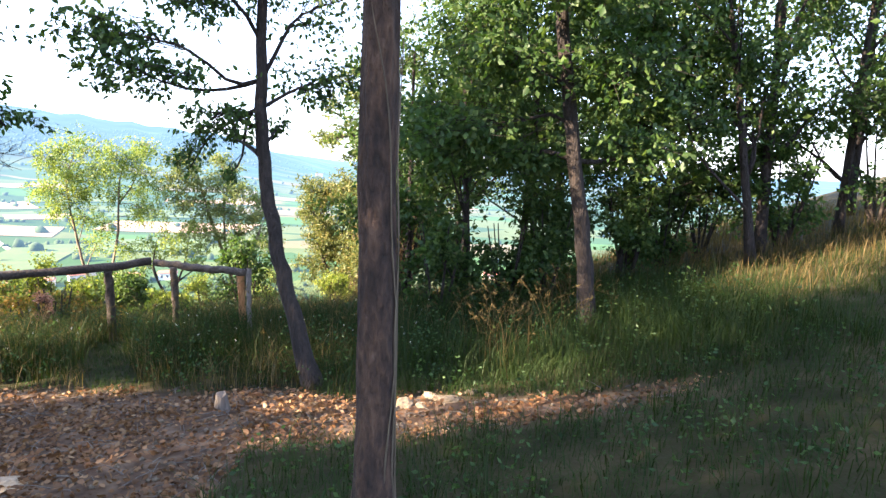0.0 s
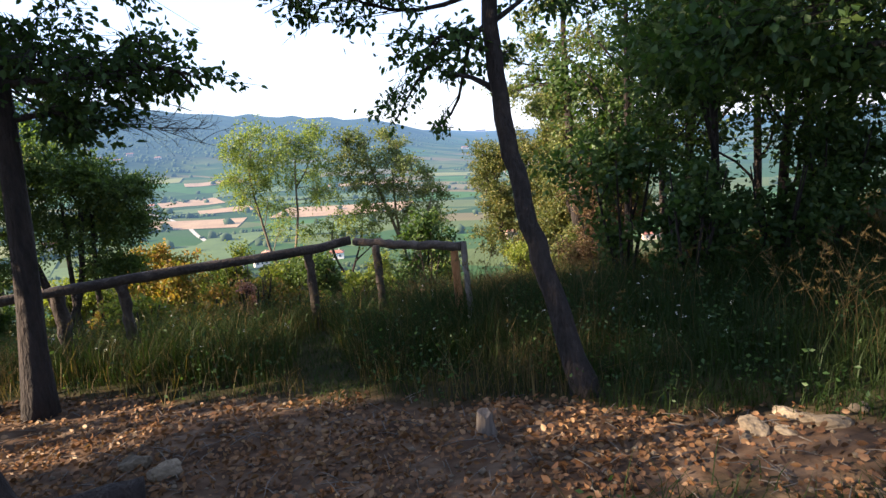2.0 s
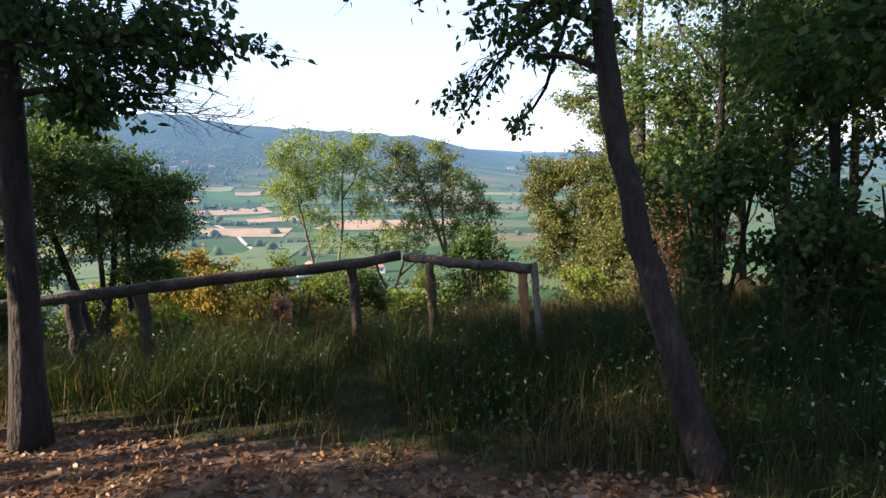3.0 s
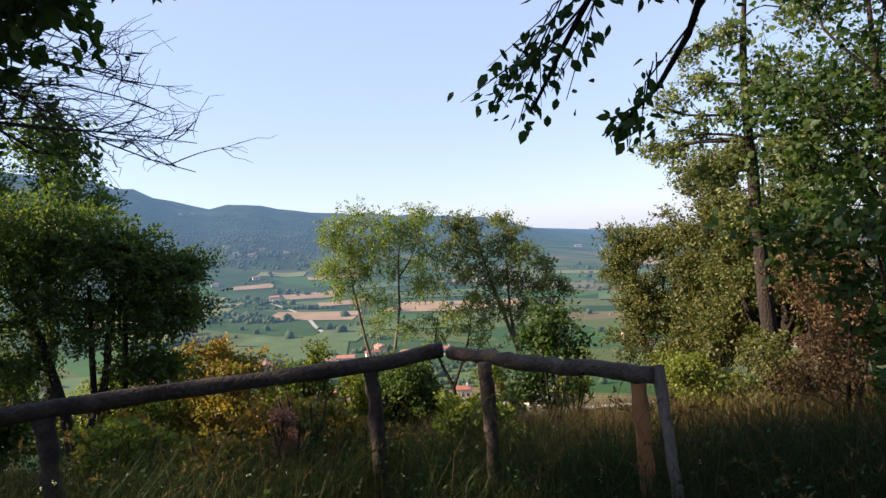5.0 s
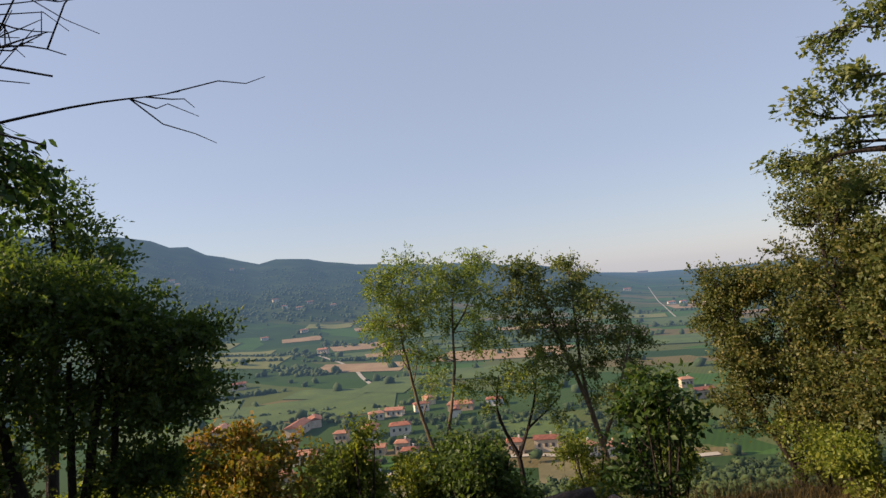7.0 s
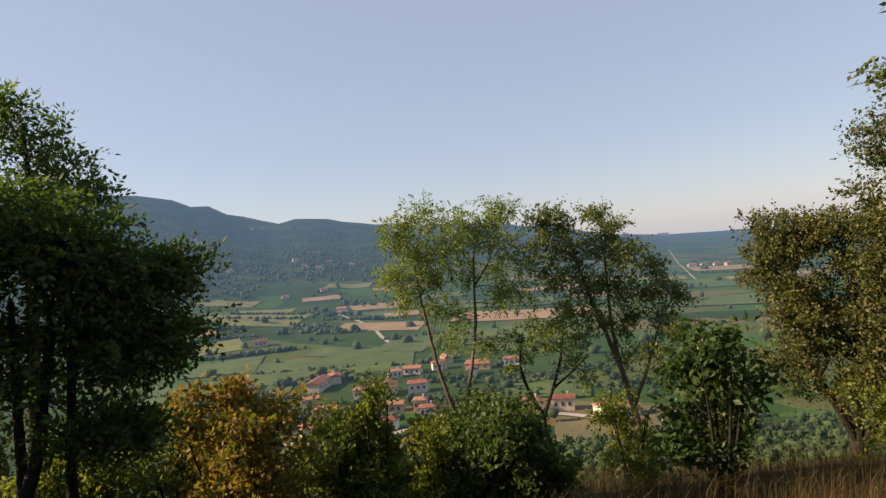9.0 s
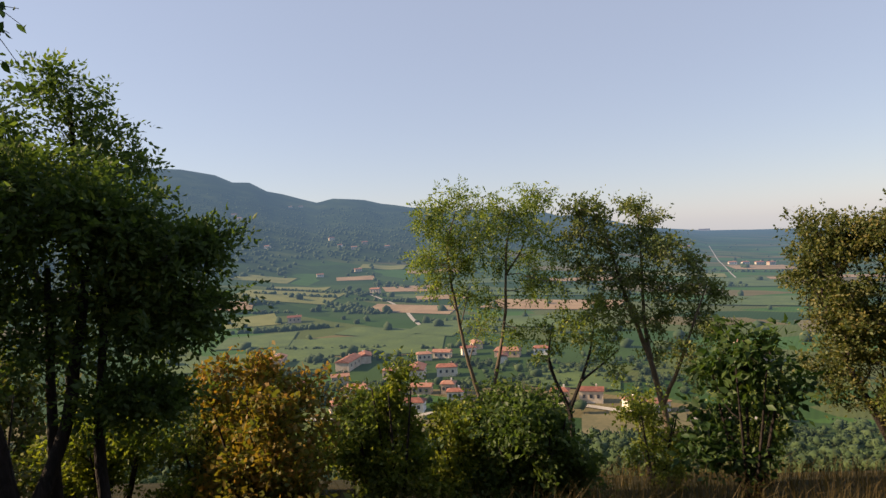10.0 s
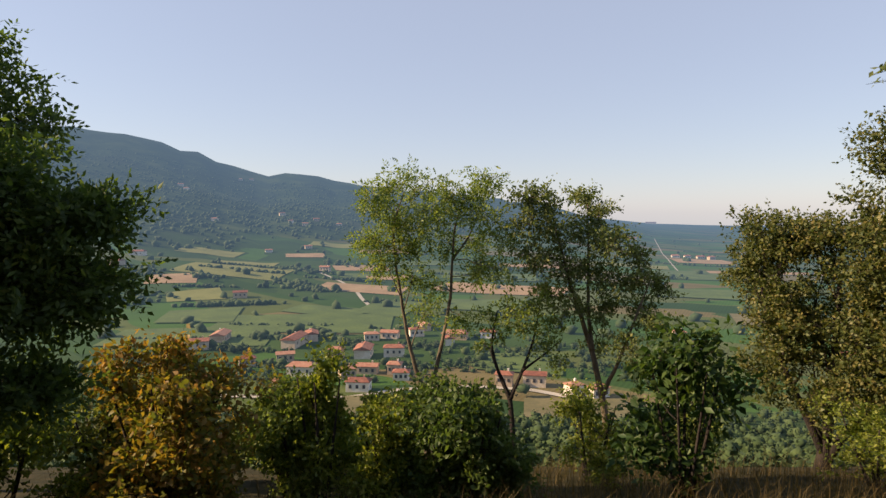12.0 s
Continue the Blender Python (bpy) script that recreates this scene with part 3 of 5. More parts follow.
# ---- the wood on the rise ----
def wood_tree(x, y, height, spread, r, lean=(0.0, 0.0), low=0.3, twigs=14, mat=None, per=14, bark=None, label="green leafy tree in the shady wood"):
    z = zg(x, y)
    lx, ly = lean
    trunk = [(x, y, z, r), (x + lx * 0.4, y + ly * 0.4, z + height * 0.4, r * 0.8), (x + lx, y + ly, z + height * 0.9, r * 0.35)]
    lobes = []
    for _ in range(9):
        a, q = rng.uniform(0, 6.28), rng.uniform(low, 1.0)
        wide = spread * (1.1 - 0.5 * q) * rng.uniform(0.4, 1.0)
        lobes.append((x + lx * q + math.cos(a) * wide, y + ly * q + math.sin(a) * wide, z + height * q, spread * 0.62, height * 0.13, twigs, 0, min(max(q - 0.15, 0.2), 1.0)))
    tree("tree", label, "tree", [trunk], lobes, mat or LEAF_WOOD, bark or BARK_DARK, (0.085, 0.05), per, "plain", 0.2, "trees of the wood", sides=8)


def shrub(name, label, x, y, z0, w, h, mat, n=10, twigs=10, per=14, leaf=(0.06, 0.035), style="plain", stems=5, bark=None):
    lobes, trunks = [], []
    for k in range(stems):
        a = 6.28 * k / stems + rng.uniform(0, 1)
        trunks.append([(x + 0.05 * math.cos(a), y + 0.05 * math.sin(a), z0, 0.022), (x + 0.3 * w * math.cos(a), y + 0.3 * w * math.sin(a), z0 + 0.45 * h, 0.014), (x + 0.45 * w * math.cos(a), y + 0.45 * w * math.sin(a), z0 + 0.8 * h, 0.007)])
    for k in range(n):
        a, q = rng.uniform(0, 6.28), rng.uniform(0.2, 0.88)
        d = w * 0.7 * math.sqrt(max(1 - (q * 1.05 - 0.35) ** 2 * 1.6, 0.05)) * rng.uniform(0.2, 1.0)
        lobes.append((x + d * math.cos(a), y + d * math.sin(a), z0 + h * q, w * rng.uniform(0.28, 0.55), h * rng.uniform(0.12, 0.24), twigs, k % stems, min(max(q - 0.2, 0.1), 1.0)))
    return tree(name, label, "bush" if name == "bush" else "tree", trunks, lobes, mat, bark or BARK_DARK, leaf, per, style, 0.15, "bushes below the fence" if name == "bush" else "", sides=5)


tree("tree", "slim grey tree with a broken limb scar at the wood's edge", "tree",
     [[(2.1, 6.9, zg(2.1, 6.9), 0.095), (1.95, 6.92, 1.6, 0.075), (1.8, 6.95, 2.4, 0.07), (1.6, 7.0, 3.8, 0.06), (1.5, 7.0, 5.6, 0.035)]],
     # four lobes near z 5 are added above the view to darken the slope
     [(1.1, 7.0, 3.2, 0.8, 0.4, 30, 0, 0.6), (2.5, 6.9, 3.1, 0.8, 0.4, 30, 0, 0.6), (1.8, 6.5, 3.8, 0.9, 0.4, 34, 0, 0.75), (1.1, 7.4, 4.3, 0.9, 0.5, 30, 0, 0.85), (2.4, 7.2, 4.6, 1.0, 0.6, 34, 0, 0.95), (0.6, 8.4, 4.9, 1.1, 0.4, 24, 0, 0.95), (-0.3, 9.2, 5.1, 1.0, 0.4, 22, 0, 1.0), (1.6, 8.2, 4.9, 1.0, 0.4, 24, 0, 0.95), (0.2, 7.6, 5.0, 1.0, 0.4, 24, 0, 0.95), (0.5, 6.9, 2.5, 0.6, 0.35, 24, 0, 0.5), (2.6, 7.3, 2.3, 0.6, 0.3, 20, 0, 0.45), (1.3, 7.4, 2.2, 0.6, 0.3, 20, 0, 0.45)],
     LEAF_WOOD, BARK_DARK, (0.085, 0.05), 14, "plain", 0.3, "trees of the wood")
for wx, wy, hh, sp, rr, ln in ((0.9, 8.9, 4.2, 1.3, 0.05, (-0.2, 0)), (1.7, 9.8, 4.8, 1.5, 0.06, (0.2, 0)), (3.1, 9.4, 4.2, 1.3, 0.045, (0.2, 0)), (3.4, 9.8, 4.6, 1.3, 0.05, (-0.2, 0)),
                              (4.5, 8.4, 4.6, 1.3, 0.06, (-0.7, 0.2)), (5.0, 9.2, 5.4, 1.5, 0.08, (-0.1, 0)), (6.2, 9.4, 5.0, 1.5, 0.06, (0.1, 0)), (0.0, 10.0, 4.4, 1.4, 0.055, (0, 0)),
                              (0.9, 11.2, 5.4, 1.7, 0.07, (0, 0)), (2.6, 11.8, 5.5, 1.8, 0.07, (0, 0)), (4.6, 11.8, 5.2, 1.8, 0.07, (0, 0)), (6.8, 7.4, 4.6, 1.4, 0.06, (0, 0)), (7.4, 11.0, 5.6, 1.9, 0.07, (0, 0))):
    wood_tree(wx, wy, hh, sp, rr, ln)
for wx, wy, w, h in ((1.4, 8.7, 0.7, 1.5), (2.0, 9.1, 0.8, 1.7), (3.2, 9.3, 0.8, 1.6), (0.5, 8.2, 0.7, 1.6), (3.9, 9.9, 0.8, 1.5), (-0.1, 8.9, 0.8, 1.9), (5.4, 9.4, 1.0, 2.0), (6.6, 9.2, 1.1, 2.2), (7.8, 8.6, 1.2, 2.2), (4.6, 10.2, 0.9, 1.8)):
    shrub("shrub", "many-stemmed green shrub under the trees of the wood", wx, wy, zg(wx, wy), w, h, LEAF_WOOD, 8, 9, 10, (0.08, 0.05), stems=6)
shrub("bush", "dry brown bush in the tall grass", -0.35, 10.6, zg(-0.35, 10.6), 0.8, 1.75, LEAF_BROWN, 14, 14, 15, (0.035, 0.02), stems=4)

# ---- trees on the slope below the fence ----
tree("tree", "light green forked locust tree with airy feathered clumps", "tree",
     [[(-10.0, 19.01, zg(-10.0, 19.01), 0.085), (-10.02, 19.0, -3.32, 0.075), (-10.05, 18.98, -2.85, 0.07), (-10.24, 18.87, -2.12, 0.05), (-10.38, 18.78, -1.46, 0.042), (-10.48, 18.71, -0.68, 0.035), (-10.55, 18.55, 0.24, 0.028), (-10.54, 18.43, 1.14, 0.02), (-10.33, 18.57, 1.89, 0.012)],
      [(-10.05, 18.98, -2.85, 0.06), (-9.84, 19.1, -2.26, 0.05), (-9.71, 19.29, -1.36, 0.042), (-9.63, 19.45, -0.58, 0.036), (-9.59, 19.47, 0.34, 0.03), (-9.54, 19.5, 1.12, 0.022), (-9.39, 19.69, 1.78, 0.012)],
      [(-9.59, 19.47, 0.34, 0.026), (-9.29, 19.73, 0.86, 0.02), (-9.1, 19.94, 1.51, 0.014), (-8.89, 20.04, 2.2, 0.008)]],
     [(-10.58, 17.74, 1.78, 0.47, 0.36, 7, 0, 0.9), (-10.33, 18.24, 2.0, 0.54, 0.4, 9, 0, 1.0), (-10.39, 19.41, 2.0, 0.6, 0.45, 9, 0, 0.95), (-10.68, 18.76, 1.52, 0.54, 0.41, 9, 0, 0.85), (-9.56, 18.42, 1.48, 0.6, 0.45, 9, 1, 0.85), (-9.44, 19.18, 1.8, 0.46, 0.36, 7, 1, 0.95),
      (-9.14, 19.43, 1.61, 0.46, 0.34, 7, 2, 0.6), (-8.57, 19.2, 2.15, 0.4, 0.34, 7, 2, 1.0), (-9.13, 19.95, 1.88, 0.35, 0.27, 5, 2, 0.9), (-8.5, 19.1, 1.32, 0.46, 0.34, 6, 2, 0.7), (-8.5, 19.6, 0.88, 0.48, 0.36, 6, 2, 0.4), (-11.0, 18.38, 0.81, 0.54, 0.4, 9, 0, 0.8),
      (-10.57, 18.51, 0.75, 0.54, 0.39, 7, 0, 0.75), (-10.25, 19.04, 0.87, 0.46, 0.35, 6, 0, 0.75), (-9.82, 19.6, 0.72, 0.41, 0.32, 6, 1, 0.75), (-9.4, 20.2, 0.63, 0.46, 0.34, 6, 2, 0.3), (-10.62, 18.2, 0.29, 0.41, 0.31, 6, 0, 0.65), (-10.42, 19.06, 0.07, 0.46, 0.32, 6, 0, 0.6),
      (-10.07, 19.37, -0.27, 0.35, 0.27, 4, 1, 0.55), (-8.8, 19.25, 0.01, 0.46, 0.34, 6, 1, 0.6), (-8.15, 19.05, 0.21, 0.38, 0.29, 5, 1, 0.65), (-10.44, 19.7, -0.92, 0.41, 0.29, 5, 0, 0.45), (-9.16, 19.1, -0.88, 0.35, 0.27, 4, 1, 0.45), (-10.18, 18.5, 1.2, 0.41, 0.34, 6, 0, 0.85)],
     LEAF_LOCUST, BARK_PALE, (0.085, 0.04), 4, "spray", 0.25, "trees on the slope", sides=8)
tree("tree", "denser grey-green tree with a leaning pale trunk", "tree",
     [[(-6.01, 20.59, zg(-6.01, 20.59), 0.1), (-6.19, 20.55, -3.8, 0.085), (-6.35, 20.51, -2.65, 0.075), (-6.58, 20.45, -1.65, 0.06), (-6.82, 20.38, -0.89, 0.05), (-7.1, 20.3, -0.01, 0.04), (-7.34, 20.22, 1.0, 0.026), (-7.5, 20.15, 1.7, 0.012)],
      [(-6.58, 20.45, -1.65, 0.05), (-6.73, 20.61, -0.66, 0.04), (-6.72, 20.62, 0.36, 0.03), (-6.76, 20.61, 1.6, 0.012)],
      [(-6.35, 20.51, -2.65, 0.05), (-5.92, 20.4, -1.69, 0.035), (-5.64, 20.46, -0.81, 0.025), (-5.37, 20.51, -0.06, 0.012)]],
     [(-7.67, 19.31, 1.75, 0.5, 0.4, 15, 0, 0.95), (-7.31, 19.73, 1.62, 0.59, 0.46, 17, 0, 1.0), (-6.89, 20.9, 1.74, 0.46, 0.37, 14, 1, 1.0), (-6.45, 20.64, 1.32, 0.59, 0.46, 16, 1, 0.9), (-7.65, 19.33, 1.14, 0.65, 0.52, 19, 0, 0.85), (-7.25, 20.12, 1.01, 0.75, 0.58, 22, 0, 0.85),
      (-6.69, 20.38, 0.88, 0.75, 0.58, 22, 1, 0.8), (-5.95, 20.0, 0.79, 0.65, 0.52, 19, 1, 0.75), (-5.82, 21.0, 0.43, 0.51, 0.4, 13, 2, 1.0), (-7.62, 19.4, 0.42, 0.59, 0.46, 16, 0, 0.75), (-7.28, 20.03, 0.26, 0.75, 0.58, 20, 0, 0.7), (-6.7, 20.45, 0.12, 0.75, 0.58, 20, 1, 0.6),
      (-6.07, 20.45, -0.1, 0.75, 0.58, 19, 1, 0.5), (-5.55, 20.84, -0.01, 0.54, 0.43, 13, 2, 1.0), (-5.15, 21.1, -0.22, 0.42, 0.34, 10, 2, 1.0), (-7.8, 20.8, -0.51, 0.54, 0.43, 13, 0, 0.6), (-6.9, 19.95, -0.58, 0.59, 0.46, 14, 0, 0.55), (-6.39, 20.77, -0.92, 0.61, 0.5, 15, 1, 0.4),
      (-5.69, 21.0, -0.89, 0.61, 0.5, 15, 2, 0.8), (-5.16, 20.37, -1.05, 0.51, 0.4, 11, 2, 0.8), (-5.66, 19.8, -1.4, 0.61, 0.5, 13, 2, 0.5), (-6.71, 21.2, -1.69, 0.42, 0.34, 7, 1, 0.2), (-5.4, 20.34, -1.86, 0.51, 0.4, 11, 2, 0.5)],
     LEAF_GREY, BARK_PALE, (0.085, 0.05), 11, "plain", 0.15, "trees on the slope", sides=8)
tree("tree", "small forked yellow-green tree on the slope", "tree",
     [[(-8.2, 19.9, zg(-8.2, 19.9), 0.07), (-8.25, 19.88, -3.43, 0.065), (-8.29, 19.86, -2.83, 0.06), (-8.57, 19.74, -2.18, 0.04), (-8.71, 19.68, -1.59, 0.03), (-8.57, 19.74, -0.81, 0.012)],
      [(-8.29, 19.86, -2.83, 0.05), (-8.03, 19.97, -2.17, 0.036), (-7.83, 20.15, -1.46, 0.026), (-7.72, 20.19, -0.74, 0.012)], [(-8.03, 19.97, -2.17, 0.03), (-7.65, 20.22, -1.85, 0.022), (-7.23, 20.36, -1.44, 0.01)]],
     [(-8.05, 19.16, -0.66, 0.58, 0.43, 12, 0, 1.0), (-7.64, 19.61, -0.59, 0.62, 0.45, 13, 1, 1.0), (-7.5, 20.74, -1.03, 0.58, 0.42, 12, 2, 1.0), (-8.65, 19.87, -1.36, 0.47, 0.34, 8, 0, 0.8), (-7.71, 19.31, -1.17, 0.47, 0.34, 8, 1, 0.8), (-7.46, 20.05, -1.56, 0.5, 0.36, 8, 2, 0.7), (-8.81, 19.59, -0.96, 0.36, 0.28, 6, 0, 0.9), (-7.05, 19.67, -1.91, 0.36, 0.28, 6, 2, 0.6), (-9.1, 19.95, -1.72, 0.33, 0.24, 4, 0, 0.6)],
     LEAF_LOCUST, BARK_DARK, (0.085, 0.045), 8, "plain", 0.2, "trees on the slope", sides=8)
# the dark tree beyond the rail and the taller one behind it
tree("tree", "dark dense ash tree with several crooked stems below the rail", "tree",
     [[(-7.75, 8.2, zg(-7.75, 8.2), 0.08), (-7.55, 8.5, -0.45, 0.06), (-7.45, 8.75, 0.2, 0.042), (-7.4, 8.9, 1.2, 0.03)], [(-7.6, 8.45, -0.5, 0.07), (-7.7, 8.4, 0.2, 0.05), (-7.9, 8.3, 1.1, 0.03)],
      [(-7.65, 8.75, zg(-7.65, 8.75), 0.045), (-7.6, 8.7, 0.0, 0.04), (-7.5, 8.7, 1.3, 0.02)], [(-7.35, 8.95, zg(-7.35, 8.95), 0.05), (-7.4, 8.9, 0.0, 0.04), (-7.3, 9.0, 1.2, 0.02)]],
     [(-7.5, 8.8, 1.65, 0.6, 0.25, 26, 0, 1.0), (-7.1, 9.4, 1.35, 0.45, 0.25, 20, 3, 1.0), (-6.95, 9.6, 1.45, 0.25, 0.15, 9, 3, 1.0), (-7.9, 8.4, 1.6, 0.6, 0.25, 26, 1, 1.0), (-7.4, 9.0, 1.15, 0.5, 0.25, 22, 3, 0.9), (-7.8, 8.5, 1.15, 0.6, 0.2, 16, 1, 0.9),
      (-7.2, 9.3, 0.8, 0.45, 0.2, 16, 3, 0.8), (-7.6, 8.7, 0.75, 0.45, 0.14, 8, 2, 0.8), (-7.2, 9.25, 0.3, 0.3, 0.16, 12, 3, 0.65), (-8.2, 8.0, 0.95, 0.55, 0.2, 12, 1, 0.9), (-7.7, 8.6, 2.05, 0.5, 0.2, 18, 0, 1.0), (-8.4, 7.8, 1.7, 0.7, 0.4, 26, 1, 1.0), (-7.0, 9.45, 1.0, 0.4, 0.2, 16, 3, 0.9), (-8.0, 8.1, 2.1, 0.6, 0.3, 22, 1, 1.0), (-8.6, 7.4, 1.0, 0.7, 0.4, 22, 1, 0.9), (-7.3, 9.1, 1.7, 0.4, 0.2, 16, 0, 1.0),
      (-7.35, 9.0, 0.35, 0.35, 0.2, 12, 3, 0.6), (-8.0, 8.2, 0.5, 0.35, 0.18, 8, 1, 0.6)],
     LEAF_DARK, BARK_DARK, (0.058, 0.029), 5, "spray", 0.2, "trees below the rail", sides=8)
tree("tree", "tall airy ash tree behind a denser dark one", "tree",
     [[(-11.2, 10.4, zg(-11.2, 10.4), 0.1), (-11.1, 10.5, 0.5, 0.08), (-11.0, 10.6, 2.2, 0.05), (-11.0, 10.6, 3.4, 0.02)], [(-11.2, 10.4, 0.0, 0.06), (-11.5, 10.2, 1.5, 0.04), (-11.8, 10.0, 3.0, 0.02)]],
     [(-10.8, 10.75, 2.9, 0.55, 0.35, 16, 0, 0.9), (-11.1, 10.5, 3.5, 0.5, 0.35, 14, 0, 1.0), (-10.5, 10.95, 2.4, 0.5, 0.3, 14, 0, 0.8), (-11.7, 10.1, 2.7, 0.6, 0.4, 16, 1, 0.95), (-11.9, 9.9, 3.3, 0.5, 0.3, 12, 1, 1.0), (-11.2, 10.4, 2.1, 0.8, 0.4, 20, 0, 0.7), (-12.4, 9.6, 2.2, 0.7, 0.5, 18, 1, 0.8)],
     LEAF_DARK, BARK_DARK, (0.085, 0.042), 3, "spray", 0.2, "trees below the rail", sides=8)
# bushes on the slope
for bx, by, bw, bh, bm_ in ((-9.1, 8.3, 1.0, 1.5, LEAF_WOOD), (-9.6, 7.2, 1.1, 1.8, LEAF_WOOD), (-10.2, 9.2, 1.2, 1.8, LEAF_OAK), (-8.4, 10.6, 0.9, 1.3, LEAF_OAK), (-9.4, 11.6, 1.0, 1.4, LEAF_WOOD), (-8.6, 13.0, 1.0, 1.3, LEAF_OAK)):
    shrub("bush", "leafy green bush on the steep slope", bx, by, zg(bx, by), bw, bh, bm_, 12, 10, 11, (0.075, 0.048))
shrub("bush", "rust-orange and olive bush on the slope", -7.55, 10.45, zg(-7.55, 10.45), 0.95, 1.75, LEAF_RUST, 20, 13, 14, (0.065, 0.042))
shrub("bush", "dark green bush with yellow tips on the slope", -7.5, 11.9, zg(-7.5, 11.9), 0.85, 1.35, LEAF_LOCUST, 14, 13, 16, (0.055, 0.035))
shrub("bush", "upright yellow-green shrub on the slope", -7.0, 11.8, zg(-7.0, 11.8), 0.5, 1.7, LEAF_YELLOW, 9, 12, 14, (0.05, 0.03))
shrub("bush", "dark green rounded bush on the slope", -5.55, 12.1, zg(-5.55, 12.1), 0.85, 1.25, LEAF_DARK, 18, 14, 16, (0.06, 0.035))
shrub("bush", "bright yellow-green bush on the slope", -6.35, 12.1, zg(-6.35, 12.1), 0.75, 1.25, LEAF_YELLOW, 14, 13, 16, (0.05, 0.03))
shrub("bush", "olive-green bush in the dry grass", -3.75, 13.5, zg(-3.75, 13.5), 0.85, 1.9, LEAF_WOOD, 11, 7, 9, (0.1, 0.055))
shrub("bush", "low green bush beside the fence", -4.3, 8.1, zg(-4.3, 8.1), 0.4, 0.9, LEAF_OAK, 8, 6, 8, (0.04, 0.026))
shrub("bush", "olive bush under the dark tree", -8.6, 9.6, zg(-8.6, 9.6), 0.9, 1.4, LEAF_YELLOW, 12, 12, 14, (0.05, 0.03))
shrub("bush", "low olive bush under the dark tree", -8.9, 7.6, zg(-8.9, 7.6), 0.9, 1.4, LEAF_OAK, 12, 12, 14, (0.05, 0.03))

for bx, by, bw, bh, bm_, what in ((-4.7, 7.6, 0.45, 0.6, LEAF_RUST, "low rusty undergrowth behind the rail"), (-5.3, 7.3, 0.5, 0.7, LEAF_YELLOW, "low yellow-green undergrowth behind the rail"), (-4.0, 8.4, 0.5, 0.65, LEAF_RUST, "low rusty undergrowth behind the rail"), (-5.9, 7.7, 0.55, 0.8, LEAF_RUST, "low rusty undergrowth behind the rail"), (-3.3, 8.9, 0.5, 0.6, LEAF_YELLOW, "low yellow-green undergrowth behind the rail"), (-4.9, 8.6, 0.5, 0.8, LEAF_RUST, "low rusty undergrowth behind the rail"),
                                  (-5.0, 14.6, 0.7, 1.3, LEAF_YELLOW, "yellow-green bush at the foot of the slope trees"), (-1.9, 15.6, 0.9, 1.1, LEAF_YELLOW, "sunlit green bush under the oaks"), (-3.9, 15.5, 0.8, 1.5, LEAF_LOCUST, "olive bush at the foot of the slope trees"), (-0.7, 12.4, 0.7, 1.1, LEAF_OAK, "olive bush under the oaks")):
    shrub("bush", what, bx, by, zg(bx, by), bw, bh, bm_, 11, 9, 10, (0.05, 0.032))


def broad_oak(x, y, z0, w, h, label, mat=LEAF_OAK, n=46, twigs=15):
    trunks = [[(x, y, z0, 0.1), (x + 0.1, y, z0 + 0.3 * h, 0.07), (x + 0.15, y, z0 + 0.85 * h, 0.02)], [(x + 0.05, y, z0 + 0.2, 0.06), (x - 0.4 * w, y - 0.2, z0 + 0.5 * h, 0.035), (x - 0.5 * w, y, z0 + 0.75 * h, 0.015)],
              [(x + 0.05, y, z0 + 0.2, 0.06), (x + 0.5 * w, y - 0.2, z0 + 0.5 * h, 0.035), (x + 0.6 * w, y, z0 + 0.75 * h, 0.015)]]
    lobes = []
    for k in range(n):
        a, q = rng.uniform(0, 6.28), rng.uniform(0.28, 0.92)
        d = w * 0.85 * math.sqrt(max(1 - ((q - 0.5) / 0.55) ** 2, 0.05)) * rng.uniform(0.3, 1.0)
        lobes.append((x + d * math.cos(a), y + d * math.sin(a) * 0.8, z0 + h * q, w * 0.3, h * 0.1, twigs, 1 if math.cos(a) < -0.3 else (2 if math.cos(a) > 0.3 else 0), min(max(q - 0.1, 0.2), 1)))
    tree("tree", label, "tree", trunks, lobes, mat, BARK_DARK, (0.062, 0.04), 17, "plain", 0.1, "oaks below the wood", sides=8)


broad_oak(-2.3, 18.1, zg(-2.3, 18.1), 1.9, 4.15, "broad olive and yellow oak on the slope")
broad_oak(-0.6, 17.2, zg(-0.6, 17.2), 2.0, 5.3, "broad olive oak at the foot of the wood")
broad_oak(-0.5, 15.0, zg(-0.5, 15.0), 1.3, 3.6, "green oak under a taller airy one")
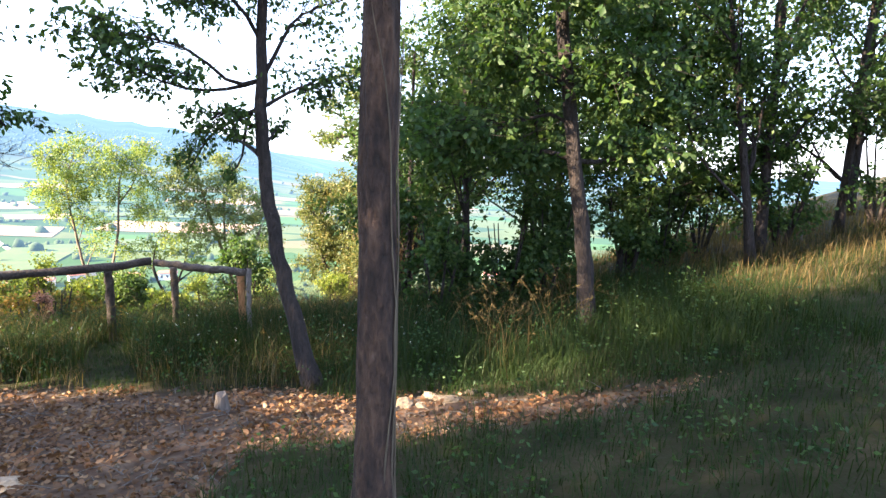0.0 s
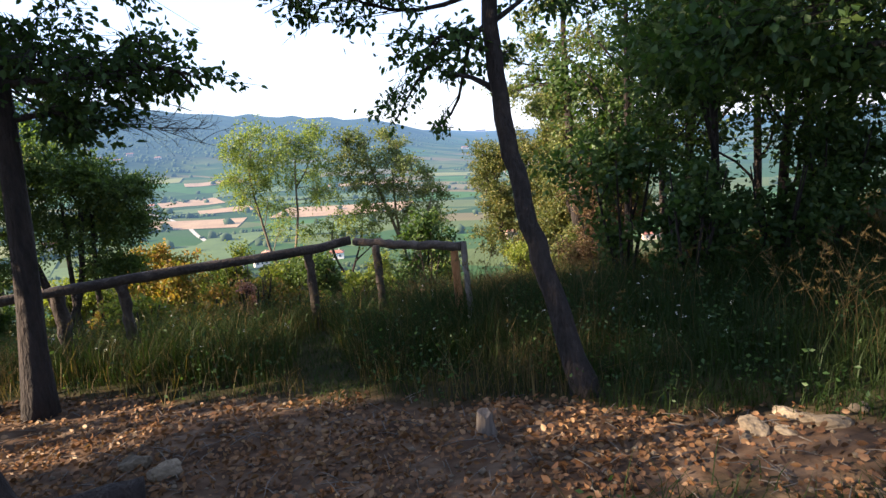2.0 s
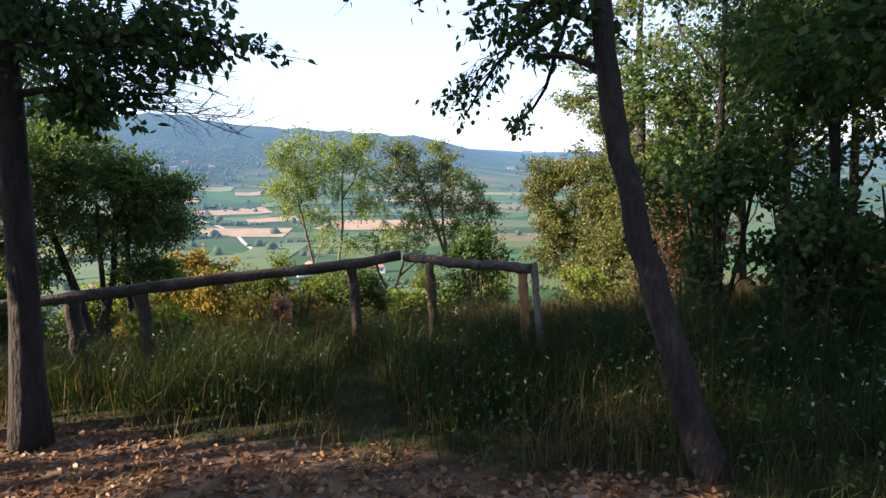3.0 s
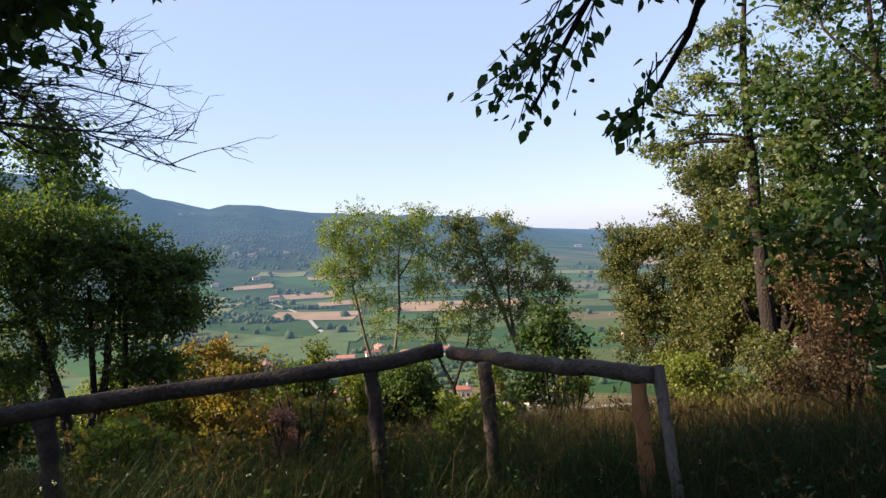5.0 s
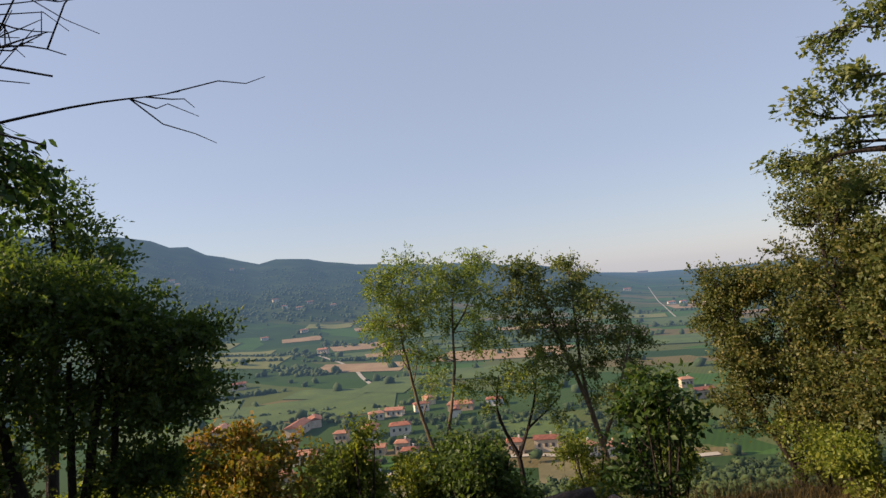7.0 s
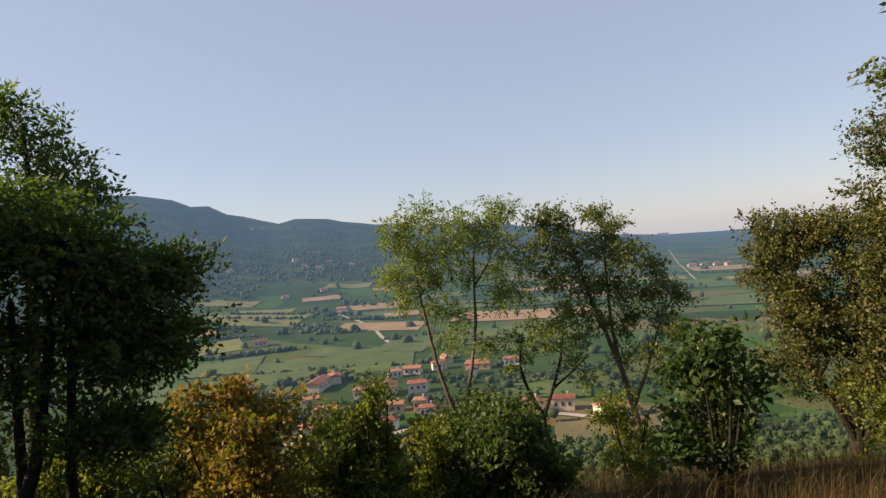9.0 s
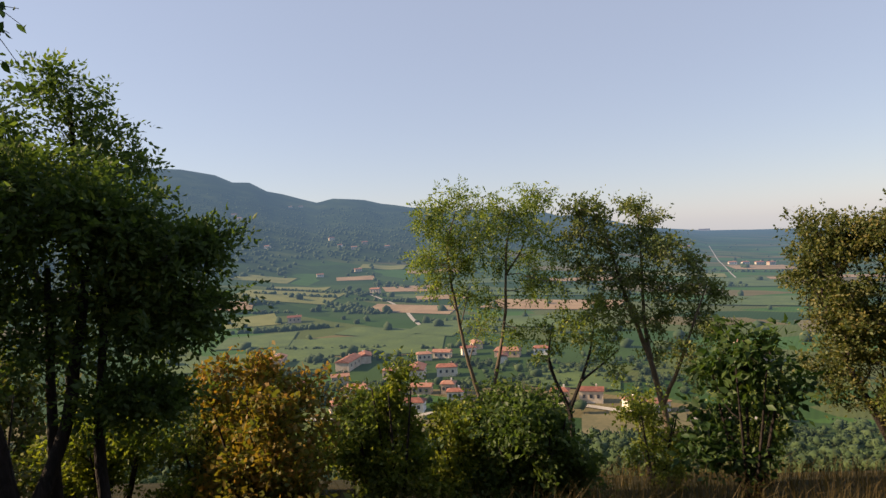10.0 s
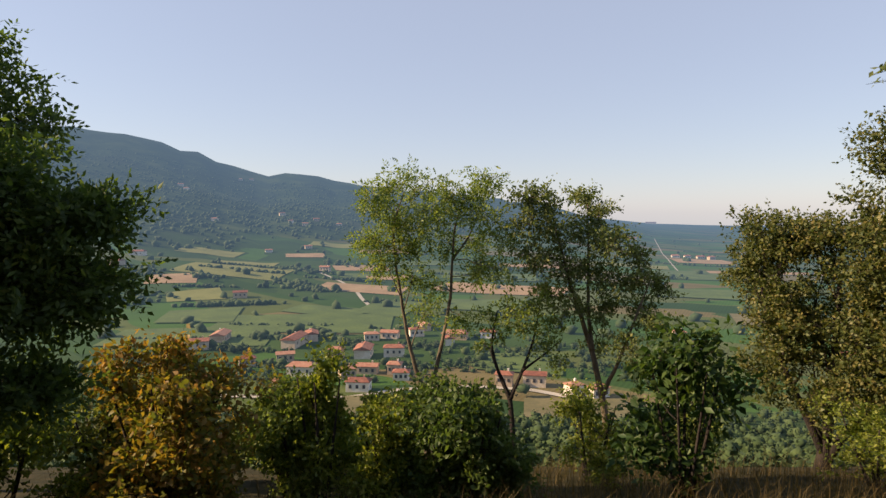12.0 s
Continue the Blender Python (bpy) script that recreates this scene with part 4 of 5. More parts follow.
tree("tree", "green oak reaching out in open layered sprays", "tree",
     [[(-0.7, 13.2, zg(-0.7, 13.2), 0.11), (-0.8, 13.2, 1.4, 0.08), (-0.9, 13.1, 3.2, 0.05), (-0.8, 13.1, 4.6, 0.02)]],
     [(-2.1, 13.3, 2.5, 0.3, 0.2, 9, 0, 0.5), (-1.8, 13.1, 2.35, 0.3, 0.2, 9, 0, 0.5), (-1.6, 13.3, 2.65, 0.35, 0.28, 11, 0, 0.55), (-1.85, 13.0, 3.05, 0.28, 0.22, 8, 0, 0.6), (-1.5, 13.2, 3.3, 0.36, 0.3, 12, 0, 0.7), (-1.55, 13.3, 3.75, 0.28, 0.22, 8, 0, 0.8), (-1.15, 13.1, 2.85, 0.4, 0.32, 13, 0, 0.6), (-1.05, 13.0, 3.8, 0.42, 0.32, 14, 0, 0.85),
      (-1.35, 13.4, 2.1, 0.36, 0.22, 11, 0, 0.45), (-0.9, 13.2, 2.3, 0.45, 0.3, 14, 0, 0.5), (-0.5, 13.0, 3.2, 0.55, 0.4, 17, 0, 0.7), (-0.6, 13.1, 4.6, 0.6, 0.35, 18, 0, 1.0), (-0.3, 12.8, 2.3, 0.5, 0.3, 16, 0, 0.5), (-0.1, 13.1, 3.9, 0.5, 0.35, 15, 0, 0.85), (-0.9, 13.1, 1.6, 0.5, 0.3, 13, 0, 0.35)],
     LEAF_GREY, BARK_DARK, (0.062, 0.038), 10, "plain", 0.1, "oaks below the wood", sides=8)
wood_tree(0.9, 14.2, 6.2, 1.9, 0.08, (-0.2, 0), 0.3, 18)
wood_tree(2.6, 14.4, 6.2, 2.0, 0.08, (-0.2, 0), 0.3, 18)
shrub("bush", "bright yellow-green bush before the oaks", -1.6, 13.4, zg(-1.6, 13.4), 0.8, 1.0, LEAF_YELLOW, 12, 12, 14, (0.05, 0.03))

# unseen wood added behind the path to shade it
for wx, wy, hh, sp in ((-6.8, -1.2, 6.5, 1.8), (-11.5, -3.6, 7.5, 2.0), (-8.8, -1.7, 6.6, 1.5), (-11.6, 4.6, 7.0, 1.7), (-13.5, 2.8, 8.0, 1.8), (-12.0, -6.0, 8.5, 2.4), (-8.8, -5.2, 8.0, 2.2), (-3.6, -1.6, 6.5, 2.0), (-1.2, -2.2, 6.0, 1.8), (-6.5, -3.2, 7.0, 2.2), (2.8, -2.0, 6.0, 1.8), (3.6, 1.2, 5.6, 1.5)):
    wood_tree(wx, wy, hh, sp, 0.1, (0, 0), 0.4, 12, LEAF_NEAR, 10, label="unseen dark tree added behind the path for its shade")

# unseen high crowns, added to shade the far litter and leave a streak
for wx, wy, hh in ((-9.6, 1.75, 9.0), (-9.2, 2.2, 8.6), (-9.9, 3.3, 9.2), (-9.3, 4.5, 8.8), (-11.0, 2.8, 10.0)):
    wood_tree(wx, wy, hh, 1.35, 0.09, (0, 0), 0.62, 13, LEAF_NEAR, 11, label="unseen tall bare-stemmed tree added to block the sun")

# unseen low crowns, added to keep sun off the near litter
for wx, wy, hh in ((-9.4, 0.2, 5.0), (-9.2, -1.1, 5.2), (-8.7, -2.3, 5.4), (-6.0, -2.4, 5.0)):
    wood_tree(wx, wy, hh, 1.35, 0.07, (0, 0), 0.42, 18, LEAF_NEAR, 10, label="unseen low dense tree added to shade the litter")

# two trees out of view, added to keep sun off the straight trunk
for wx, wy, hh in ((-3.5, 0.6, 5.6), (-4.9, 0.5, 6.0)):
    wood_tree(wx, wy, hh, 1.1, 0.07, (0, 0), 0.5, 15, LEAF_NEAR, 12, label="unseen leafy tree added to shade the straight trunk")

# three unseen trees, set on the sun's way to shade chosen strips
tree("tree", "unseen dense tree added so that its crown shades the path", "tree",
     [[(-7.0, 2.2, zg(-7.0, 2.2), 0.1), (-6.95, 2.2, 2.0, 0.085), (-6.9, 2.2, 3.6, 0.06), (-6.9, 2.2, 5.2, 0.03)]],
     [(-6.8, 1.75, 2.7, 0.5, 0.4, 26, 0, 0.45), (-6.8, 2.5, 2.75, 0.55, 0.4, 28, 0, 0.45), (-6.7, 1.9, 3.4, 0.55, 0.4, 28, 0, 0.6), (-6.9, 2.6, 3.5, 0.55, 0.4, 28, 0, 0.6), (-6.8, 2.2, 4.1, 0.65, 0.4, 30, 0, 0.75), (-6.9, 1.8, 4.7, 0.6, 0.4, 26, 0, 0.9), (-6.8, 2.8, 4.6, 0.6, 0.4, 26, 0, 0.9), (-6.6, 2.3, 2.2, 0.45, 0.3, 18, 0, 0.4)],
     LEAF_NEAR, BARK_DARK, (0.085, 0.05), 11, "full", 0.3, "trees of the wood", sides=8)
tree("tree", "unseen dense tree added so that its crown shades the fence", "tree",
     [[(-7.2, 3.9, zg(-7.2, 3.9), 0.1), (-7.1, 3.95, 2.0, 0.085), (-7.0, 4.0, 3.6, 0.06), (-7.0, 4.0, 5.4, 0.03)]],
     [(-6.9, 3.5, 3.1, 0.5, 0.4, 26, 0, 0.5), (-6.8, 4.2, 3.2, 0.55, 0.4, 28, 0, 0.55), (-6.9, 3.8, 3.9, 0.6, 0.45, 30, 0, 0.7), (-7.0, 4.5, 4.1, 0.6, 0.4, 28, 0, 0.75), (-6.8, 3.4, 4.6, 0.6, 0.4, 26, 0, 0.85), (-7.0, 4.1, 4.9, 0.7, 0.4, 28, 0, 0.95)],
     LEAF_NEAR, BARK_DARK, (0.085, 0.05), 11, "full", 0.3, "trees of the wood", sides=8)
tree("tree", "unseen dense tree added to shade the path's bend", "tree",
     [[(-7.0, 0.1, zg(-7.0, 0.1), 0.1), (-6.95, 0.1, 2.0, 0.085), (-6.9, 0.1, 3.6, 0.06), (-6.9, 0.1, 5.2, 0.03)]],
     [(-6.8, -0.1, 2.6, 0.5, 0.4, 26, 0, 0.45), (-6.8, 0.5, 2.7, 0.45, 0.4, 26, 0, 0.45), (-6.7, 0.0, 3.4, 0.55, 0.4, 28, 0, 0.6), (-6.9, 0.4, 4.0, 0.5, 0.4, 26, 0, 0.7), (-6.8, -0.2, 4.5, 0.6, 0.4, 26, 0, 0.85)],
     LEAF_NEAR, BARK_DARK, (0.085, 0.05), 11, "full", 0.3, "trees of the wood", sides=8)

# ---- the fence ----
def pole(name, mat, pts, r, parent, label="", sides=10, lumpy=0.045, n=14):
    pts = np.asarray(pts, float)
    s = np.linspace(0, len(pts) - 1, n)
    line = np.stack([np.interp(s, np.arange(len(pts)), pts[:, k]) for k in range(3)], 1)
    line[1:-1] += rng.standard_normal((n - 2, 3)) * r * 0.09
    g = Geo()
    g.tube(line, r * (1 + 0.05 * rng.standard_normal(n)), sides, lumpy)
    return g.part(name, mat, parent, label, True)


fence = thing("fence", "rustic fence of weathered round poles at the viewpoint", "fence")
for x, y, top, r, mat, label in ((-4.47, 6.24, 0.81, 0.05, WOOD_OLD, ""), (-3.27, 7.45, 0.79, 0.046, WOOD_OLD, ""), (-2.56, 7.53, 0.84, 0.04, WOOD_OLD, "thin dark post with a knot"),
                                 (-1.68, 7.22, 0.845, 0.037, WOOD_SUN_ORANGE, "barkless corner post with the orange of low sun in its colour"), (-5.2, 6.25, 0.8, 0.06, WOOD_OLD, "")):
    pole("post", mat, [(x + 0.02, y, float(land(x, y)) - 0.25), (x + 0.012, y + 0.01, top * 0.5), (x, y, top)], r, fence, label, lumpy=0.06)
pole("rail", WOOD_OLD, [(-6.4, 4.4, 0.85), (-5.35, 5.38, 0.85), (-4.47, 6.24, 0.85), (-3.9, 6.88, 0.83), (-3.27, 7.45, 0.83), (-2.92, 7.75, 0.86)], 0.047, fence, "long dark bowed rail", 12, 0.06, n=30)
pole("rail", WOOD_OLD, [(-2.86, 7.74, 0.85), (-2.3, 7.5, 0.855), (-1.61, 7.17, 0.89)], 0.042, fence, "grey cracked split rail", 12, 0.07, n=22)
pole("brace", WOOD_GREY, [(-1.59, 7.22, 0.92), (-1.53, 7.03, 0.5), (-1.49, 6.95, float(land(-1.46, 6.95)) - 0.1)], 0.03, fence, "thin grey leaning brace", 6)


# ---- on the forest floor ----
def boulder(name, label, x, y, w, d, h, mat=STONE, rot=0.0, sink=0.3, group=""):
    bm = bmesh.new()
    bmesh.ops.create_icosphere(bm, subdivisions=3, radius=1)
    for v in bm.verts:
        k = 1 + 0.3 * noise.noise(v.co * 1.6 + Vector((x * 9, y * 7, 0))) + 0.14 * noise.noise(v.co * 4 + Vector((y * 5, x * 3, 1)))
        v.co = Vector((v.co.x * w * k, v.co.y * d * k, max(v.co.z, -0.7) * h * k))
    ob = new(name, bm_mesh(name, bm, mat))
    ob.matrix_world = Matrix.Translation(drop(x, y, h * (1 - sink) * 0.6)) @ pose(0, 0, 0, 0, 0, rot)
    return tagged(ob, label, "rock", group)


def stump():
    bm = bmesh.new()
    n, rings = 14, ((0.0, 0.075), (0.04, 0.055), (0.09, 0.046), (0.15, 0.04))
    grid = []
    for z, r in rings:
        grid.append([bm.verts.new((r * math.cos(6.283 * k / n) * (1 + 0.2 * noise.noise(Vector((k * 0.9, z, 0)))), r * math.sin(6.283 * k / n), z + (0.11 * noise.noise(Vector((k * 1.3, 3, 0))) if z > 0.1 else 0))) for k in range(n)])
    for a, b in zip(grid, grid[1:]):
        for k in range(n):
            bm.faces.new((a[k], a[(k + 1) % n], b[(k + 1) % n], b[k]))
    bm.faces.new(grid[-1])
    ob = new("tree_stump", bm_mesh("tree_stump", bm, WOOD_GREY))
    ob.matrix_world = Matrix.Translation(drop(-1.0, 4.78, -0.02))
    tagged(ob, "small grey splintered tree stump in the leaf litter", "stump")


stump()
boulder("stone", "pale limestone half sunk in the fallen leaves", -2.85, 4.38, 0.085, 0.06, 0.05, rot=20)
boulder("stone", "grey limestone half sunk in the fallen leaves", -2.6, 4.3, 0.09, 0.07, 0.05, rot=70)
boulder("stone", "grey flat stone on the trodden path", -1.7, 3.6, 0.12, 0.08, 0.03)
for sx, sy, sw in ((0.3, 4.85, 0.1), (0.62, 4.8, 0.085), (0.48, 4.98, 0.07), (0.78, 4.95, 0.06), (0.15, 4.95, 0.05), (0.42, 4.78, 0.055), (0.9, 4.85, 0.05), (0.55, 4.9, 0.06), (0.24, 4.75, 0.04)):
    boulder("stone", "sunlit pale limestone in a low leaf-strewn outcrop", sx, sy, sw, sw * 0.65, sw * 0.35, rot=sx * 290, sink=0.6, group="limestone outcrop")
log = thing("log", "short dark rotting log on the path's edge", "log")
pole("log_body", BARK_DARK, [(-2.95, 3.62, float(land(-2.95, 3.62)) + 0.05), (-2.5, 4.05, float(land(-2.5, 4.05)) + 0.07)], 0.075, log)
ivy = thing("ivy", "thin pale climbing stems wound round the trunk", "vine")
for k in range(7):
    a0, turn_by, z1 = rng.uniform(0, 6.28), rng.uniform(-5, 5), rng.uniform(1.3, 3.2)
    zz = np.linspace(zg(0.29, 3.0) + 0.05, z1, 22)
    aa = a0 + turn_by * (zz - zz[0]) / 2 + 0.3 * np.sin(zz * 5 + k)
    rr = np.interp(zz, [0.7, 0.95, 1.6, 3.0], [0.108, 0.084, 0.074, 0.0715])
    g = Geo()
    g.tube(np.stack([0.285 + rr * np.cos(aa), 3.0 + rr * np.sin(aa), zz], 1), np.linspace(0.0045, 0.0025, 22), 4)
    g.part("stem", BARK_PALE, ivy)


# ---- fallen leaves, twigs and grass ----
def scatter(n, x0, x1, y0, y1, keep):
    x, y = rng.uniform(x0, x1, n), rng.uniform(y0, y1, n)
    m = rng.uniform(0, 1, n) < keep(x, y)
    return x[m], y[m]


g = Geo()
x, y = scatter(62000, -6.5, 2.6, 1.0, 6.0, lambda x, y: litter_mask(x, y) * (0.35 + 0.65 * np.clip(waves(x, y, 1.1, 20) * 2 + 0.6, 0, 1)))
way = rng.standard_normal((len(x), 3))
way[:, 2] *= 0.28
g.leaves(np.stack([x, y, land(x, y) + rng.uniform(0.002, 0.03, len(x))], 1), way, 0.04, 0.026, True)
tagged(g.part("leaf_litter", LITTER_LEAF), "brown and tan fallen leaves over the trodden path", "leaf litter", kind="stuff")
g = Geo()
x, y = scatter(1500, -5.5, 2.0, 1.5, 5.8, litter_mask)
for px, py in zip(x, y):
    a, ln = rng.uniform(0, 6.28), rng.uniform(0.05, 0.22)
    z = float(land(px, py)) + 0.012
    g.tube([(px, py, z), (px + ln * math.cos(a) / 2, py + ln * math.sin(a) / 2, z + 0.008), (px + ln * math.cos(a), py + ln * math.sin(a), z)], (0.004, 0.003, 0.002), 3, caps=False)
tagged(g.part("fallen_twigs", TWIG_GREY), "thin dry twigs among the fallen leaves", "twigs", kind="stuff")
g = Geo()
x, y = scatter(2600, -4, 1.5, 1.5, 5.4, lambda x, y: litter_mask(x, y) * np.clip(waves(x, y, 1.5, 22) * 2 + 0.5, 0, 1))
oct_f = np.array(((0, 1, 2), (0, 2, 3), (0, 3, 4), (0, 4, 1), (5, 2, 1), (5, 3, 2), (5, 4, 3), (5, 1, 4)))
for px, py in zip(x, y):
    r = rng.uniform(0.006, 0.03) * rng.uniform(0.5, 1)
    o = np.array(((0, 0, 0.7), (1, 0, 0), (0, 1, 0), (-1, 0, 0), (0, -1, 0), (0, 0, -0.7))) * r * rng.uniform(0.7, 1.3, (6, 1))
    g.add(o + (px, py, float(land(px, py)) + r * 0.3), oct_f)
tagged(g.part("gravel", STONE), "small pale stones on the trodden path", "gravel", kind="stuff")


def blades(g, x, y, height, width, lean=0.35, curl=0.4):
    n = len(x)
    h = np.maximum(height, 0.03) * rng.uniform(0.45, 1.25, n)
    a = rng.uniform(0, 6.28, n)
    d = np.stack([np.cos(a), np.sin(a), np.zeros(n)], 1)
    s = np.stack([-np.sin(a), np.cos(a), np.zeros(n)], 1) * (width * rng.uniform(0.6, 1.3, n))[:, None]
    p = np.stack([x, y, land(x, y) - 0.02], 1)
    up = np.array((0, 0, 1.0))
    mid = p + up * (h * 0.55)[:, None] + d * (h * lean * rng.uniform(0.1, 0.6, n))[:, None]
    tip = p + up * (h * rng.uniform(0.75, 1.0, n))[:, None] + d * (h * (lean + curl * rng.uniform(0, 1, n)))[:, None]
    v = np.stack([p - s, p + s, mid - s * 0.7, mid + s * 0.7, tip], 1).reshape(-1, 3)
    f = (np.arange(n)[:, None, None] * 5 + np.array(((0, 1, 2), (1, 3, 2), (2, 3, 4)))[None]).reshape(-1, 3)
    g.add(v, f)


def meadow(x, y):
    return (1 - np.clip(litter_mask(x, y) * 1.3, 0, 1)) * (1 - trodden(x, y))


g = Geo()
x, y = scatter(58000, -8, 3.5, 4.4, 9.0, lambda x, y: meadow(x, y) * np.clip(1.2 - edge(x, y) / 6, 0.1, 1) * (0.5 + 0.5 * np.clip(waves(x, y, 0.9, 30) * 3 + 0.6, 0, 1)))
blades(g, x, y, 0.34 * (1 + 0.7 * waves(x, y, 0.9, 43) + 0.6 * waves(x, y, 0.35, 44)) * np.clip(0.35 + (y + 0.3 * np.maximum(x + 1, 0) - 5.4) * 0.9, 0.35, 1.1), 0.0028, 0.45, 0.7)
x, y = scatter(48000, -7, 1.5, 5.7, 8.6, lambda x, y: np.exp(-((edge(x, y) - 0.9) / 0.9) ** 2) * (1 - trodden(x, y)))
blades(g, x, y, 0.46 * (1 + 0.6 * waves(x, y, 0.7, 45)), 0.0024, 0.35, 0.6)
x, y = scatter(60000, -0.6, 7.5, 1.2, 9.5, lambda x, y: meadow(x, y) * np.clip(1.25 - np.hypot(x - 1, y - 3) / 9, 0.15, 1))
blades(g, x, y, 0.17 * (1 + 0.6 * waves(x, y, 0.8, 41) + 0.5 * waves(x, y, 0.3, 42)), 0.003, 0.5, 0.8)
x, y = scatter(9000, -3.4, -0.8, 4.9, 7.6, lambda x, y: trodden(x, y) * (1 - litter_mask(x, y)))
blades(g, x, y, 0.12, 0.003, 0.7, 0.9)
tagged(g.part("tall_grass", GRASS_GREEN), "tall green grass before the fence and under the trees", "grass", kind="stuff")
g = Geo()
x, y = scatter(36000, -8, 3, 5.6, 14, lambda x, y: (1 - trodden(x, y)) * np.clip((edge(x, y) + 0.3) / 1.2, 0, 1) * np.clip(1.3 - edge(x, y) / 9, 0.1, 1) * np.clip(waves(x, y, 1.8, 31) * 2.5 + 0.6, 0.12, 1))
blades(g, x, y, 0.42, 0.0026, 0.3, 0.55)
x, y = scatter(20000, -6.5, 2.5, 5.2, 7.6, lambda x, y: meadow(x, y) * np.clip(0.2 - x, 0, 1) * np.clip(waves(x, y, 1.1, 46) * 2.5 + 0.5, 0.1, 1))
blades(g, x, y, 0.34, 0.0022, 0.5, 0.6)
x, y = scatter(20000, -6, 8, 7.5, 17, lambda x, y: np.clip((edge(x, y) + 1) / 2, 0, 1))
blades(g, x, y, 0.36, 0.003, 0.35, 0.5)
x, y = scatter(8000, 3.5, 9, 6, 12, lambda x, y: np.clip(x / 6, 0, 1))
blades(g, x, y, 0.32, 0.003, 0.4, 0.5)
tagged(g.part("dry_grass", GRASS_DRY), "straw-coloured dry grass on the open slope", "grass", kind="stuff")
g = Geo()
for cx, cy, n, sx, sy in ((1.1, 5.9, 60, 0.3, 0.3), (1.5, 6.4, 40, 0.35, 0.35), (-0.9, 7.2, 130, 0.8, 0.5), (-3.2, 6.6, 90, 1.2, 0.4)):
    for px, py in zip(cx + sx * rng.standard_normal(n), cy + sy * rng.standard_normal(n)):
        if trodden(np.array(px), np.array(py)) > 0:
            continue
        z, h, a = float(land(px, py)), rng.uniform(0.4, 0.75), rng.uniform(0, 6.28)
        d = np.array((math.cos(a), math.sin(a), 0)) * rng.uniform(0.05, 0.3)
        st = np.array([(px, py, z), (px, py, z + h * 0.6), (px, py, z + h * 0.92), (px, py, z + h)]) + d * np.array((0, 0.25, 0.8, 1.2))[:, None]
        g.tube(st, (0.0016, 0.0014, 0.001, 0.0008), 3, caps=False)
        m = 14
        s = rng.uniform(0.78, 1.0, m)
        pp = np.array([along(st, 0.45 + 0.55 * (q - 0.6) / 0.4) for q in s])
        g.leaves(pp, np.tile(d * 1.5 + (0, 0, 0.4), (m, 1)) + rng.standard_normal((m, 3)) * 0.25, 0.03, 0.007)
tagged(g.part("seed_grass", GRASS_DRY), "dry grass stalks with drooping seed heads", "grass", kind="stuff")
g = Geo()
x, y = scatter(26000, -7, 3.5, 3.0, 8.4, lambda x, y: meadow(x, y) * np.clip(waves(x, y, 0.8, 33) * 3 + 0.5, 0, 1))
hh = rng.uniform(0.03, 0.38, len(x)) * np.clip((y - 4.6) / 1.2, 0.3, 1)
g.leaves(np.stack([x, y, land(x, y) + hh], 1), rng.standard_normal((len(x), 3)) * (1, 1, 0.5), 0.036, 0.02)
tagged(g.part("weeds", LEAF_NEAR), "low broad-leaved weeds in the grass", "weeds", kind="stuff")
g = Geo()
x, y = scatter(120, -5.5, 0.5, 5.2, 7.4, meadow)
hh = rng.uniform(0.25, 0.5, len(x))
for k in range(5):
    g.leaves(np.stack([x, y, land(x, y) + hh], 1) + rng.standard_normal((len(x), 3)) * 0.004, rng.standard_normal((len(x), 3)), 0.01, 0.006)
tagged(g.part("wild_flowers", FLOWER), "tiny white wild flowers in the grass", "flowers", kind="stuff")
shrub("bush", "small bush with pinkish dry leaves behind the rail", -4.2, 7.75, zg(-4.2, 7.75), 0.25, 0.7, PINK, 6, 6, 8, (0.03, 0.02), stems=3)


# ---- the valley ----
def house(x, y, w, d, h, rot, hip=0.0, label="stuccoed village house with a red clay roof"):
    z = float(land(x, y)) - 0.5
    top = thing("house", label, "house", "houses of the village")
    bm = bmesh.new()
    bmesh.ops.create_cube(bm, size=1)
    for v in bm.verts:
        v.co = Vector((v.co.x * w, v.co.y * d, (v.co.z + 0.5) * (h + 0.5)))
    part("wall", bm, PLASTER, top)
    bm = bmesh.new()
    a, b, rise = w / 2 + 0.6, d / 2 + 0.6, d * 0.2
    c = [bm.verts.new((sx * a, sy * b, h + 0.35)) for sx, sy in ((-1, -1), (1, -1), (1, 1), (-1, 1))]
    lo = [bm.verts.new((v.co.x, v.co.y, h + 0.1)) for v in c]
    r = [bm.verts.new((-a + hip, 0, h + 0.35 + rise)), bm.verts.new((a - hip, 0, h + 0.35 + rise))]
    for q in ((c[0], c[1], r[1], r[0]), (c[2], c[3], r[0], r[1]), (c[1], c[2], r[1]), (c[3], c[0], r[0]), lo[::-1]):
        bm.faces.new(q)
    for k in range(4):
        bm.faces.new((lo[k], lo[(k + 1) % 4], c[(k + 1) % 4], c[k]))
    roof = part("roof", bm, ROOF, top)
    if w < 40:
        stack = new("chimney", CHIMNEY)
        stack.parent = roof
        stack.matrix_basis = Matrix.Translation((w * 0.22, d * 0.16, h + rise * 0.7))
    for sx in (-0.3, 0.0, 0.3):
        for sy in (-1, 1):
            wob = new("window", WINDOW)
            wob.parent = top
            wob.matrix_basis = Matrix.Translation((sx * w, sy * d / 2, h * 0.62))
    top.matrix_world = Matrix.Translation((x, y, z)) @ pose(0, 0, 0, 0, 0, rot)


bm = bmesh.new()
bmesh.ops.create_cube(bm, size=1)
for v in bm.verts:
    v.co = Vector((v.co.x * 1.3, v.co.y * 0.3, v.co.z * 1.7))
WINDOW = bm_mesh("window", bm, GLASS_DARK)
bm = bmesh.new()
